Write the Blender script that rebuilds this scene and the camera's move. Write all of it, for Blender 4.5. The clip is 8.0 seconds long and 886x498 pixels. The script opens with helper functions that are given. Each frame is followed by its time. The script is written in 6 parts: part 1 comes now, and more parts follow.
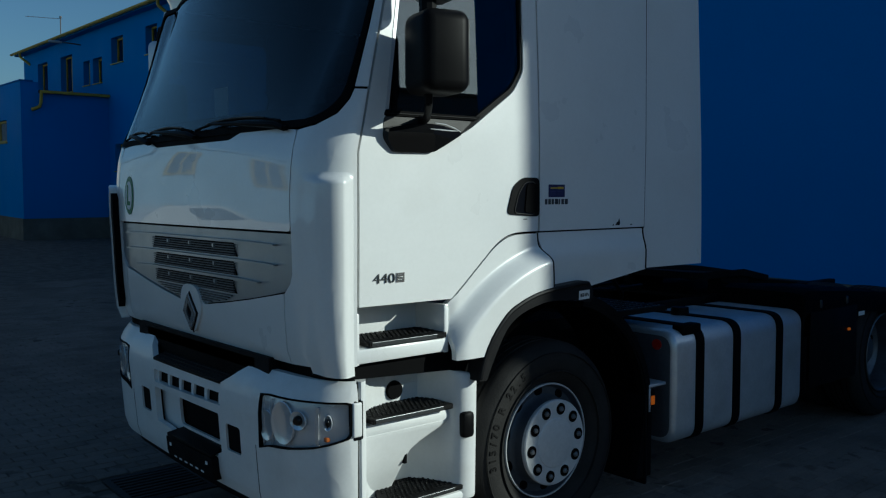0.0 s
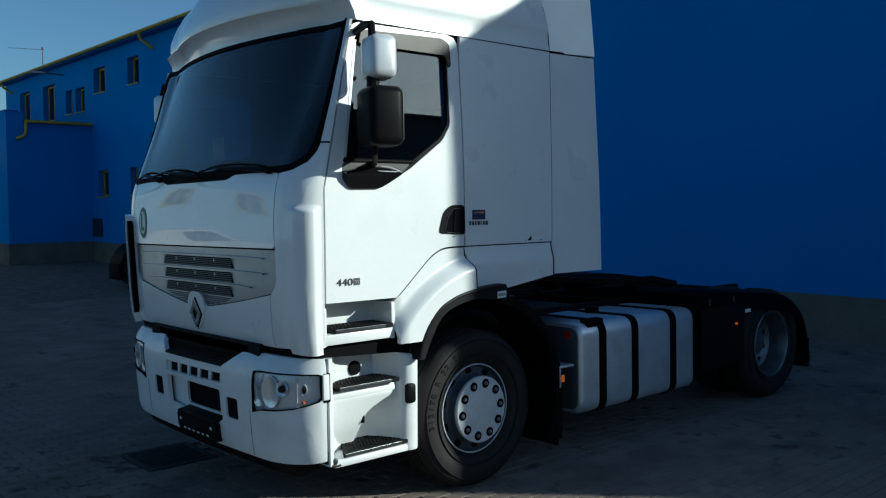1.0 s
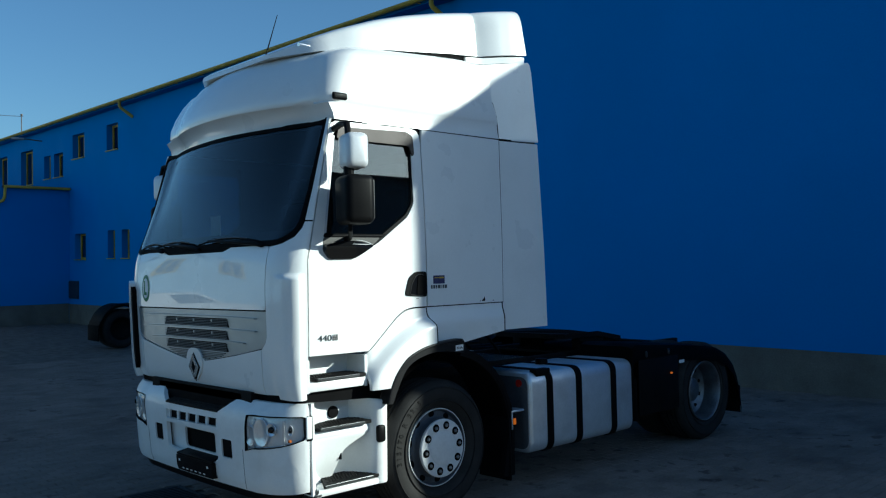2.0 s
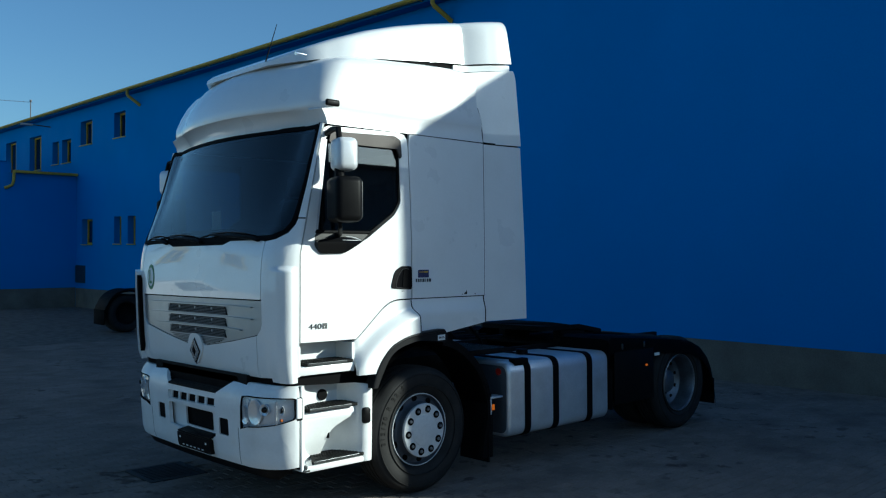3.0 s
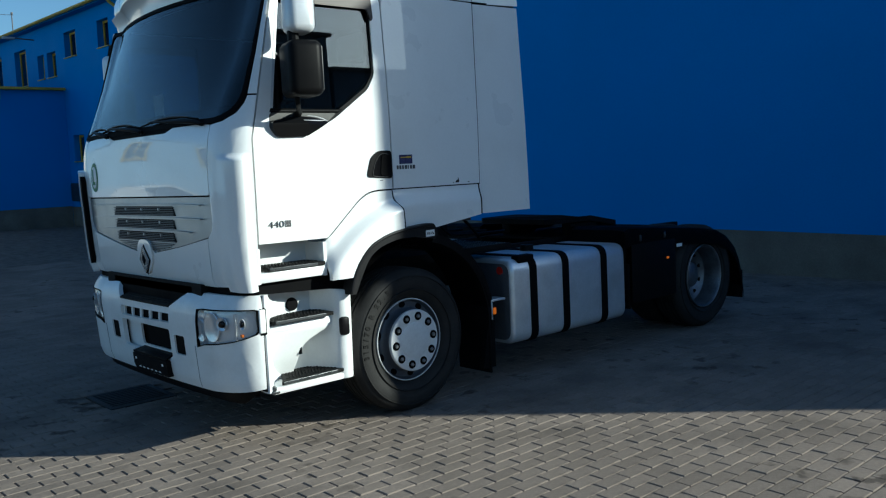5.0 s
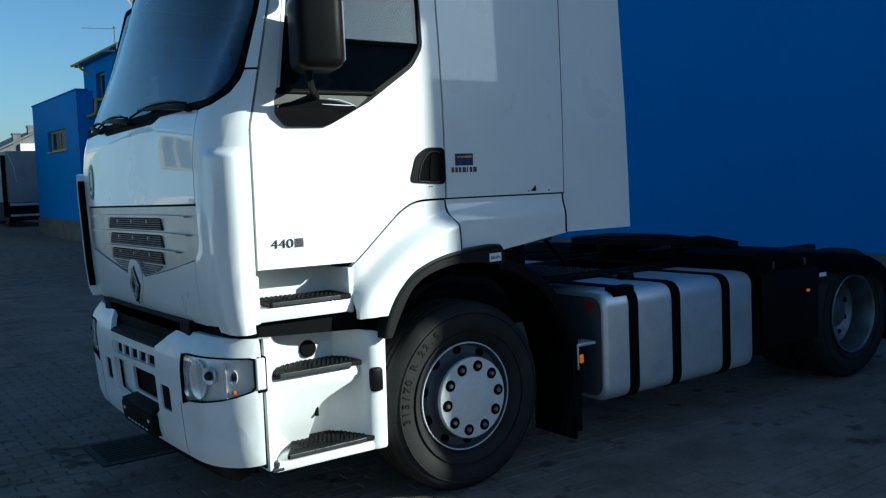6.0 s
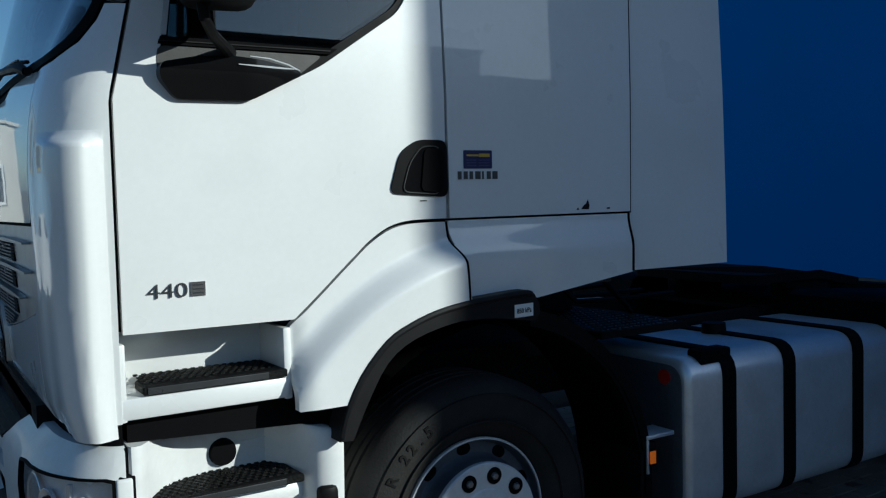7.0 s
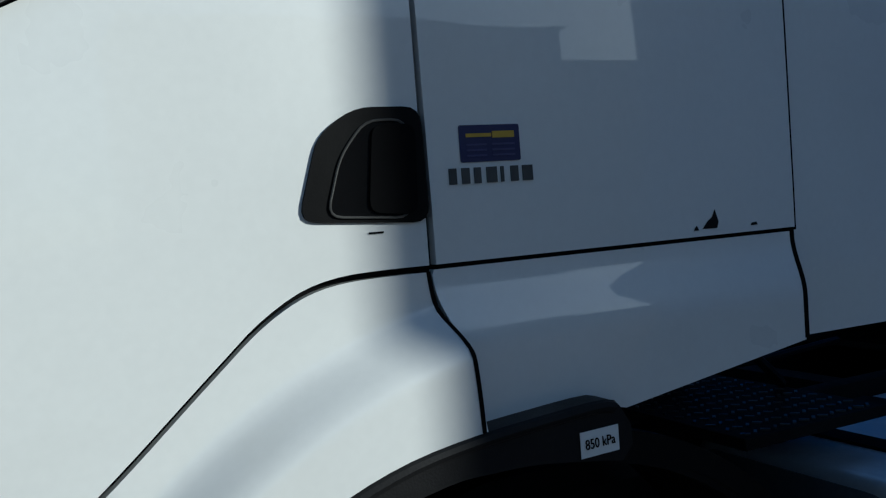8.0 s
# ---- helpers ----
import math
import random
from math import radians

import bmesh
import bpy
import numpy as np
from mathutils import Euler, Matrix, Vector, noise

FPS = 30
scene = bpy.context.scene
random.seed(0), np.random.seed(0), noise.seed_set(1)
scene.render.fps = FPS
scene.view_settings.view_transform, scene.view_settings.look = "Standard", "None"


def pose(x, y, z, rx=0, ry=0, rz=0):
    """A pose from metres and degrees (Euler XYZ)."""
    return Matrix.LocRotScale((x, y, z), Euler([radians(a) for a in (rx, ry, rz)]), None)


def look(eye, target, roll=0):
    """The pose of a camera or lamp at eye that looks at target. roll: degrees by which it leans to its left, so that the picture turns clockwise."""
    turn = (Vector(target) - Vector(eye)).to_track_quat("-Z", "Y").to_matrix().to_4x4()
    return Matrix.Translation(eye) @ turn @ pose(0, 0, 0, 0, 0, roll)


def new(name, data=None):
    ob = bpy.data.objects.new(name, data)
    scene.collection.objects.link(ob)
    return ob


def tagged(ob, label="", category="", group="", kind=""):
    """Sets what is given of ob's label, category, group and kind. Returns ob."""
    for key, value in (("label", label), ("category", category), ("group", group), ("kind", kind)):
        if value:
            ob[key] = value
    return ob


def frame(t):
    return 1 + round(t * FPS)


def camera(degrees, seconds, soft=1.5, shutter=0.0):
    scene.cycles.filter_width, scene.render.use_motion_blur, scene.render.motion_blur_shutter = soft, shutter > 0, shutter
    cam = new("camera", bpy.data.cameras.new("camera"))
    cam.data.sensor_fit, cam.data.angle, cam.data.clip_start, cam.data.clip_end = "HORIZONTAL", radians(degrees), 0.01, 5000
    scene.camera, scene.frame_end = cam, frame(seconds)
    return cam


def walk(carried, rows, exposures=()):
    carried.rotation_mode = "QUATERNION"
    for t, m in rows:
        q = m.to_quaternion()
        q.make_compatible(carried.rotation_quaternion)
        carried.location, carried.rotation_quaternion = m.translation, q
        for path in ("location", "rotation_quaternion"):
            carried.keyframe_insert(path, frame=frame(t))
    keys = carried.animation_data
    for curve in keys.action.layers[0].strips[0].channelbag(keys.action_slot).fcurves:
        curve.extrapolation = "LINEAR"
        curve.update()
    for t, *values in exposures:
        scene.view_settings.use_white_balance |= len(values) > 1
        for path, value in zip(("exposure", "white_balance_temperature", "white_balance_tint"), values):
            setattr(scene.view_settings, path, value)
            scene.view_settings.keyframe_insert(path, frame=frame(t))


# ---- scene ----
cam = camera(54.0, 8.0, soft=1.2)
PATH = [
    (0, (-3.117, -4.096, 1.792), (-1.837, -2.568, 1.633), 0.6),
    (0.5, (-3.399, -4.708, 1.846), (-2.05, -3.236, 1.733), 1.3),
    (0.7, (-3.546, -4.903, 1.844), (-2.179, -3.445, 1.777), 1.1),
    (1, (-3.786, -5.186, 1.844), (-2.466, -3.687, 1.729), -0.2),
    (1.5, (-4.086, -5.612, 1.904), (-2.794, -4.086, 1.863), 0.2),
    (2, (-4.368, -5.921, 1.908), (-2.998, -4.464, 1.927), -0.6),
    (2.2, (-4.431, -6.027, 1.954), (-3.049, -4.582, 1.981), -0.7),
    (3.3, (-4.604, -6.489, 1.96), (-3.247, -5.02, 1.948), 0.6),
    (3.5, (-4.611, -6.536, 1.963), (-3.242, -5.078, 1.956), -0.0),
    (4, (-4.551, -6.509, 1.928), (-3.195, -5.039, 1.891), -0.0),
    (4.5, (-4.221, -6.171, 1.818), (-2.87, -4.709, 1.625), -0.1),
    (4.7, (-4.042, -6.022, 1.792), (-2.691, -4.562, 1.587), -1.5),
    (5.8, (-2.926, -4.957, 1.698), (-1.707, -3.388, 1.472), -1.2),
    (6, (-2.682, -4.788, 1.677), (-1.525, -3.166, 1.503), -1.7),
    (6.2, (-2.467, -4.536, 1.684), (-1.326, -2.913, 1.430), -1.7),
    (6.5, (-2.13, -4.179, 1.671), (-0.895, -2.615, 1.495), 0.3),
    (6.8, (-1.822, -3.848, 1.657), (-0.668, -2.224, 1.476), -1.8),
    (7, (-1.618, -3.615, 1.659), (-0.564, -1.921, 1.513), -0.9),
    (7.3, (-1.345, -3.256, 1.638), (-0.318, -1.544, 1.511), -1.1),
    (7.5, (-1.15, -3.038, 1.636), (-0.13, -1.321, 1.547), -2.5),
    (7.8, (-0.876, -2.681, 1.632), (0.107, -0.934, 1.546), -3.2),
    (8, (-0.691, -2.467, 1.65), (0.184, -0.672, 1.544), -4.1),
]
walk(cam, [(t, look(eye, target, roll)) for t, eye, target, roll in PATH],
     exposures=[(0, -0.46, 5270, -7), (0.5, -0.22, 5270, -7), (1, 0.06, 5270, -7), (1.5, 0.26, 5270, -7), (2.2, 0.5, 5270, -7), (3.3, 0.44, 5270, -7), (4.5, 0.5, 5380, -5), (5.8, 0.52, 5270, -7), (6.5, 0.2, 5270, -5), (7, -0.2, 5270, -2), (7.5, -0.46, 5270, -2), (8, -0.48, 5270, -2)])

# ---- light ----
SUN_AZ, SUN_EL = 138.5, 21.3
world = bpy.data.worlds.new("sky")
scene.world = world
world.use_nodes = True
wn = world.node_tree.nodes
sky = wn.new("ShaderNodeTexSky")
sky.sky_type = "NISHITA"
sky.sun_disc = False
sky.sun_elevation = radians(SUN_EL)
sky.sun_rotation = radians(SUN_AZ)
sky.air_density = 1.0
sky.dust_density = 0.9
sky.ozone_density = 4.0
wn["Background"].inputs["Strength"].default_value = 0.079
world.node_tree.links.new(sky.outputs["Color"], wn["Background"].inputs["Color"])
sun_dir = Vector((math.sin(radians(SUN_AZ)) * math.cos(radians(SUN_EL)), math.cos(radians(SUN_AZ)) * math.cos(radians(SUN_EL)), math.sin(radians(SUN_EL))))
sun = new("sun", bpy.data.lights.new("sun", "SUN"))
sun.data.energy = 5.0
sun.data.angle = radians(0.42)
sun.data.color = (1.0, 0.88, 0.72)
sun.matrix_world = look(sun_dir * 50, (0, 0, 0))


# ---- materials ----
def material(name, base, rough=0.5, metal=0.0, vary=0.06, scale=3.0, fine=60.0, bump=0.0, bump_scale=80.0, coat=0.0, stain=0.0, stain_scale=0.6, stain_color=(0.02, 0.02, 0.02), spec=0.5, per_piece=0.0, rough_vary=0.06, spots=0.0):
    m = bpy.data.materials.new(name)
    m.use_nodes = True
    nt = m.node_tree
    b = nt.nodes["Principled BSDF"]
    co = nt.nodes.new("ShaderNodeTexCoord").outputs["Object"]

    def noise_at(s, detail=4.0):
        n = nt.nodes.new("ShaderNodeTexNoise")
        n.inputs["Scale"].default_value = s
        n.inputs["Detail"].default_value = detail
        nt.links.new(co, n.inputs["Vector"])
        return n.outputs["Fac"]

    def remap(v, lo, hi, a=0.3, c=0.7):
        r = nt.nodes.new("ShaderNodeMapRange")
        r.inputs[1].default_value, r.inputs[2].default_value = a, c
        r.inputs[3].default_value, r.inputs[4].default_value = lo, hi
        nt.links.new(v, r.inputs[0])
        return r.outputs[0]

    def times(v, w):
        q = nt.nodes.new("ShaderNodeMath")
        q.operation = "MULTIPLY"
        nt.links.new(v, q.inputs[0])
        nt.links.new(w, q.inputs[1])
        return q.outputs[0]

    gain = times(remap(noise_at(scale), 1 - vary, 1 + vary), remap(noise_at(fine, 2.0), 1 - vary * 0.6, 1 + vary * 0.6))
    if per_piece:
        info = nt.nodes.new("ShaderNodeObjectInfo").outputs["Random"]
        island = nt.nodes.new("ShaderNodeNewGeometry").outputs["Random Per Island"]
        gain = times(gain, times(remap(info, 1 - per_piece, 1 + per_piece, 0, 1), remap(island, 1 - per_piece, 1 + per_piece, 0, 1)))
    scaled = nt.nodes.new("ShaderNodeVectorMath")
    scaled.operation = "SCALE"
    scaled.inputs[0].default_value = base
    nt.links.new(gain, scaled.inputs["Scale"])
    color = scaled.outputs[0]
    if stain:
        mix = nt.nodes.new("ShaderNodeMix")
        mix.data_type = "RGBA"
        nt.links.new(remap(noise_at(stain_scale, 6.0), 0.0, stain, 0.5, 0.72), mix.inputs[0])
        nt.links.new(color, mix.inputs[6])
        mix.inputs[7].default_value = (*stain_color, 1)
        color = mix.outputs[2]
    if spots:
        mix = nt.nodes.new("ShaderNodeMix")
        mix.data_type = "RGBA"
        nt.links.new(times(remap(noise_at(5.5, 3.0), 0.0, 1.0, 0.60, 0.66), remap(noise_at(0.55, 2.0), 0.0, spots, 0.46, 0.60)), mix.inputs[0])
        nt.links.new(color, mix.inputs[6])
        mix.inputs[7].default_value = (0.03, 0.026, 0.022, 1)
        color = mix.outputs[2]
    nt.links.new(color, b.inputs["Base Color"])
    nt.links.new(remap(noise_at(scale * 2.3), max(0.02, rough - rough_vary), min(1, rough + rough_vary)), b.inputs["Roughness"])
    b.inputs["Metallic"].default_value = metal
    b.inputs["Specular IOR Level"].default_value = spec
    if coat:
        b.inputs["Coat Weight"].default_value = coat
        b.inputs["Coat Roughness"].default_value = 0.02
    if bump:
        bp = nt.nodes.new("ShaderNodeBump")
        bp.inputs["Strength"].default_value = bump
        bp.inputs["Distance"].default_value = 0.01
        nt.links.new(noise_at(bump_scale, 5.0), bp.inputs["Height"])
        nt.links.new(bp.outputs[0], b.inputs["Normal"])
    return m


def glass(name, tint, rough=0.0, ior=1.45):
    m = bpy.data.materials.new(name)
    m.use_nodes = True
    b = m.node_tree.nodes["Principled BSDF"]
    b.inputs["Base Color"].default_value = (*tint, 1)
    b.inputs["Transmission Weight"].default_value = 1.0
    b.inputs["Roughness"].default_value = rough
    b.inputs["IOR"].default_value = ior
    return m


def thin_cover(name, tint):
    """A thin clear plastic sheet: light passes straight, with a glossy surface on top."""
    m = bpy.data.materials.new(name)
    m.use_nodes = True
    nt = m.node_tree
    nt.nodes.remove(nt.nodes["Principled BSDF"])
    clear = nt.nodes.new("ShaderNodeBsdfTransparent")
    clear.inputs["Color"].default_value = (*tint, 1)
    shine = nt.nodes.new("ShaderNodeBsdfGlossy")
    shine.inputs["Roughness"].default_value = 0.04
    facing = nt.nodes.new("ShaderNodeLayerWeight").outputs["Facing"]
    edge = nt.nodes.new("ShaderNodeMath")
    edge.operation = "POWER"
    edge.inputs[1].default_value = 4.0
    nt.links.new(facing, edge.inputs[0])
    mix = nt.nodes.new("ShaderNodeMixShader")
    nt.links.new(edge.outputs[0], mix.inputs[0])
    nt.links.new(clear.outputs[0], mix.inputs[1])
    nt.links.new(shine.outputs[0], mix.inputs[2])
    nt.links.new(mix.outputs[0], nt.nodes["Material Output"].inputs["Surface"])
    return m


WHITE = material("white_lacquer", (0.80, 0.81, 0.80), 0.32, vary=0.02, scale=1.5, coat=1.0, stain=0.10, stain_scale=2.5, stain_color=(0.45, 0.42, 0.36))
WHITE_PLASTIC = material("white_plastic", (0.76, 0.77, 0.76), 0.4, vary=0.03, scale=4, coat=0.2, stain=0.18, stain_scale=5, stain_color=(0.35, 0.32, 0.27))
BLACK = material("black_plastic", (0.006, 0.006, 0.0065), 0.45, spec=0.07, vary=0.15, bump=0.03, bump_scale=300)
DARK = material("dark_chassis", (0.007, 0.007, 0.0075), 0.7, spec=0.1, vary=0.25, scale=6, stain=0.3, stain_color=(0.016, 0.014, 0.011))
GLOSS_BLACK = material("gloss_black_plastic", (0.006, 0.006, 0.0065), 0.09, spec=0.3, vary=0.1, rough_vary=0.03)
SEAM = material("seam_rubber", (0.004, 0.004, 0.0045), 0.7, vary=0.1, spec=0.05)
FENDER = material("grey_black_fender", (0.012, 0.012, 0.013), 0.5, spec=0.13, vary=0.12, scale=5, bump=0.1, bump_scale=250)
RUBBER = material("tyre_rubber", (0.016, 0.0155, 0.015), 0.75, spec=0.3, vary=0.2, scale=7, bump=0.2, bump_scale=120, stain=0.4, stain_scale=4, stain_color=(0.036, 0.033, 0.030))
RUBBER_MARK = material("tyre_lettering", (0.004, 0.004, 0.004), 0.6, vary=0.1, spec=0.2)
TREAD = material("black_step_tread", (0.008, 0.008, 0.008), 0.6, spec=0.12, vary=0.3, scale=20, bump=0.4, bump_scale=150)
SILVER = material("silver_wheel_paint", (0.36, 0.37, 0.385), 0.33, metal=0.85, vary=0.08, scale=8, stain=0.25, stain_scale=7, stain_color=(0.16, 0.14, 0.12))
DISH = material("grey_wheel_dish", (0.085, 0.097, 0.12), 0.42, metal=0.3, vary=0.12, scale=8, stain=0.3, stain_scale=7, stain_color=(0.06, 0.055, 0.05))
PLATE_SILVER = material("wheel_plate_paint", (0.68, 0.69, 0.69), 0.4, metal=0.1, vary=0.06, scale=8, stain=0.2, stain_scale=9, stain_color=(0.3, 0.28, 0.25))
RIM_DIRTY = material("dirty_rear_rim", (0.16, 0.17, 0.19), 0.45, metal=0.7, vary=0.2, scale=8, stain=0.5, stain_scale=6, stain_color=(0.07, 0.065, 0.06))
ALU = material("tank_aluminium", (0.74, 0.76, 0.79), 0.38, metal=0.62, vary=0.06, scale=5, bump=0.05, bump_scale=30, stain=0.25, stain_scale=4, stain_color=(0.3, 0.3, 0.3))
TANK_END = material("dark_tank_end", (0.10, 0.107, 0.12), 0.5, metal=0.2, vary=0.15, scale=5, stain=0.4, stain_scale=4, stain_color=(0.08, 0.08, 0.08))
CHROME = material("chrome", (0.75, 0.76, 0.77), 0.16, metal=1.0, vary=0.03)
GRILLE = material("silver_grille_paint", (0.33, 0.35, 0.37), 0.34, metal=0.7, vary=0.03, scale=5)
LAMP_BOWL = material("lamp_reflector", (0.80, 0.81, 0.82), 0.2, metal=0.55, vary=0.03)
LAMP_INNER = material("lamp_silver", (0.72, 0.72, 0.73), 0.25, metal=0.3, vary=0.03)
SMOKE = material("smoked_plastic", (0.075, 0.062, 0.057), 0.3, vary=0.08, spec=0.15)
LOUVRE = material("grille_louvre", (0.11, 0.115, 0.12), 0.5, vary=0.1, spec=0.3)
SADDLE_GREY = material("grey_trim_plastic", (0.055, 0.054, 0.052), 0.45, spec=0.3, vary=0.1, bump=0.1, bump_scale=250)
BADGE = material("badge_grey", (0.09, 0.095, 0.10), 0.3, metal=0.7, vary=0.05)
EMBLEM = material("emblem_chrome", (0.5, 0.51, 0.52), 0.25, metal=0.8, vary=0.05)
MIRROR_SHELL = material("mirror_silver_white", (0.62, 0.64, 0.66), 0.35, metal=0.2, vary=0.04, coat=0.3)
MIRROR = material("mirror_glass", (0.9, 0.9, 0.9), 0.03, metal=1.0, vary=0.01, rough_vary=0.01)
GLASS = glass("windscreen_glass", (0.34, 0.40, 0.44), ior=1.36)
SIDE_GLASS = glass("side_window_glass", (0.24, 0.28, 0.30), ior=1.85)
CLEAR = thin_cover("lamp_cover", (0.95, 0.96, 0.97))
PANE = glass("house_pane", (0.5, 0.55, 0.6))
AMBER_LIT = material("amber_lamp_on", (0.4, 0.07, 0.01), 0.2, vary=0.05)
AMBER_LIT.node_tree.nodes["Principled BSDF"].inputs["Emission Color"].default_value = (1.0, 0.2, 0.01, 1)
AMBER_LIT.node_tree.nodes["Principled BSDF"].inputs["Emission Strength"].default_value = 0.25
AMBER = material("amber_lens", (0.45, 0.13, 0.03), 0.2, vary=0.05)
RED = material("red_lens", (0.5, 0.02, 0.015), 0.25, vary=0.05)
GREEN = material("green_ring", (0.02, 0.16, 0.05), 0.5, vary=0.05)
PAPER = material("white_paper", (0.78, 0.79, 0.78), 0.6, vary=0.03)
STICKER = material("dark_blue_sticker", (0.012, 0.016, 0.09), 0.35, vary=0.08)
GOLD = material("yellow_print", (0.55, 0.36, 0.03), 0.4, vary=0.1)
PRINT = material("dim_print", (0.05, 0.05, 0.16), 0.4, vary=0.1)
INTERIOR = material("cab_trim", (0.025, 0.025, 0.028), 0.8, vary=0.15, scale=6)
SEAT = material("seat_cloth", (0.06, 0.065, 0.085), 0.9, vary=0.25, scale=25, bump=0.3)
CURTAIN = material("cab_lining", (0.06, 0.06, 0.065), 0.9, vary=0.15, scale=6)
BLUE = material("blue_render", (0.002, 0.180, 0.525), 0.75, vary=0.05, scale=0.5, fine=40, bump=0.25, bump_scale=90, stain=0.12, stain_scale=0.35, stain_color=(0.002, 0.131, 0.41), spec=0.25)
# Darker blue than the wall, for soffit and coping.
BLUE_DARK = material("darker_blue", (0.002, 0.115, 0.36), 0.8, vary=0.06, scale=2, spec=0.2)
YELLOW = material("yellow_metal", (0.42, 0.30, 0.03), 0.5, vary=0.15, scale=3, stain=0.3, stain_scale=2, stain_color=(0.12, 0.09, 0.02))
CONCRETE = material("plinth_concrete", (0.135, 0.13, 0.112), 0.9, vary=0.2, scale=2, bump=0.5, bump_scale=40, stain=0.5, stain_scale=1.2, stain_color=(0.09, 0.085, 0.08), spec=0.2)
ROOF = material("brown_roof_sheet", (0.12, 0.08, 0.06), 0.7, vary=0.2, scale=2)
PAVER = material("concrete_paver", (0.205, 0.171, 0.143), 0.88, vary=0.13, scale=1.1, fine=45, bump=0.5, bump_scale=120, stain=0.55, stain_scale=1.6, stain_color=(0.085, 0.075, 0.066), per_piece=0.09, spec=0.05, spots=0.6)
JOINT = material("sand_joint", (0.15, 0.13, 0.11), 0.95, vary=0.3, scale=5, fine=90, bump=0.6, bump_scale=90, spec=0.1)
IRON = material("cast_iron", (0.008, 0.008, 0.008), 0.75, vary=0.3, scale=10, bump=0.3)
VENT = material("vent_blue_grey", (0.012, 0.03, 0.06), 0.7, vary=0.15)
SKY_BLUE = material("light_blue_render", (0.30, 0.45, 0.60), 0.85, vary=0.08, scale=0.6, bump=0.2)
TILE_GREY = material("grey_roof_tile", (0.13, 0.13, 0.14), 0.8, vary=0.2, scale=1.5)
ANTENNA = material("grey_aerial", (0.10, 0.10, 0.105), 0.6, metal=0.2, vary=0.1)
PALE = material("pale_render", (0.62, 0.60, 0.55), 0.85, vary=0.08, scale=0.6, bump=0.2)
TARP = material("grey_tarpaulin", (0.30, 0.32, 0.34), 0.6, vary=0.12, scale=1.2, stain=0.3, stain_scale=0.8, stain_color=(0.2, 0.2, 0.2))
CAR_PAINT = material("car_white", (0.7, 0.7, 0.7), 0.25, vary=0.03, coat=0.6)


# ---- mesh helpers ----
def part(name, bm, mat, parent=None, label="", smooth=35):
    me = bpy.data.meshes.new(name)
    bmesh.ops.recalc_face_normals(bm, faces=bm.faces)
    bm.to_mesh(me)
    bm.free()
    me.materials.append(mat)
    if smooth:
        me.shade_smooth()
        me.set_sharp_from_angle(angle=radians(smooth))
    ob = new(name, me)
    if parent is not None:
        ob.parent = parent
    if label:
        ob["label"] = label
    return ob


def empty(name, at=(0, 0, 0)):
    ob = new(name)
    ob.location = at
    ob.empty_display_size = 0.2
    return ob


def box(bm, x0, x1, y0, y1, z0, z1, bevel=0.0, seg=2, m=None):
    r = bmesh.ops.create_cube(bm, size=1.0)
    vs = r["verts"]
    for v in vs:
        v.co = Vector(((x0 + x1) / 2 + v.co.x * (x1 - x0), (y0 + y1) / 2 + v.co.y * (y1 - y0), (z0 + z1) / 2 + v.co.z * (z1 - z0)))
    if m is not None:
        for v in vs:
            v.co = m @ v.co
    if bevel:
        es = list({e for v in vs for e in v.link_edges})
        bmesh.ops.bevel(bm, geom=es, offset=bevel, segments=seg, profile=0.5, affect="EDGES")
    return bm


def boxes(*rows, bevel=0.0, seg=2):
    bm = bmesh.new()
    for r in rows:
        box(bm, *r, bevel=bevel, seg=seg)
    return bm


def tube(bm, pts, r, n=10, cap=True):
    """A round bar of radius r (or one radius a point) along pts."""
    rings = []
    rs = r if isinstance(r, (list, tuple)) else [r] * len(pts)
    pts = [Vector(p) for p in pts]
    side = None
    for i, p in enumerate(pts):
        d = (pts[min(i + 1, len(pts) - 1)] - pts[max(i - 1, 0)]).normalized()
        if side is None:
            side = d.orthogonal().normalized()
        side = (side - d * side.dot(d)).normalized()
        up = d.cross(side)
        rings.append([bm.verts.new(p + rs[i] * (math.cos(2 * math.pi * k / n) * side + math.sin(2 * math.pi * k / n) * up)) for k in range(n)])
    for a, b in zip(rings, rings[1:]):
        for k in range(n):
            bm.faces.new((a[k], a[(k + 1) % n], b[(k + 1) % n], b[k]))
    if cap:
        bm.faces.new(list(reversed(rings[0])))
        bm.faces.new(rings[-1])
    return bm


def bar(pts, r, n=10):
    return tube(bmesh.new(), pts, r, n)


def lathe(profile, at=(0, 0, 0), n=48, closed=False):
    """Turns (radius, y) pairs about an axis along y through at."""
    bm = bmesh.new()
    rings = []
    for r, y in profile:
        if r < 1e-5:
            rings.append([bm.verts.new((at[0], at[1] + y, at[2]))])
        else:
            rings.append([bm.verts.new((at[0] + r * math.cos(2 * math.pi * k / n), at[1] + y, at[2] + r * math.sin(2 * math.pi * k / n))) for k in range(n)])
    pairs = list(zip(rings, rings[1:])) + ([(rings[-1], rings[0])] if closed else [])
    for a, b in pairs:
        for k in range(n):
            q = [a[k % len(a)], a[(k + 1) % n % len(a)], b[(k + 1) % n % len(b)], b[k % len(b)]]
            q = list(dict.fromkeys(q))
            if len(q) > 2:
                bm.faces.new(q)
    return bm


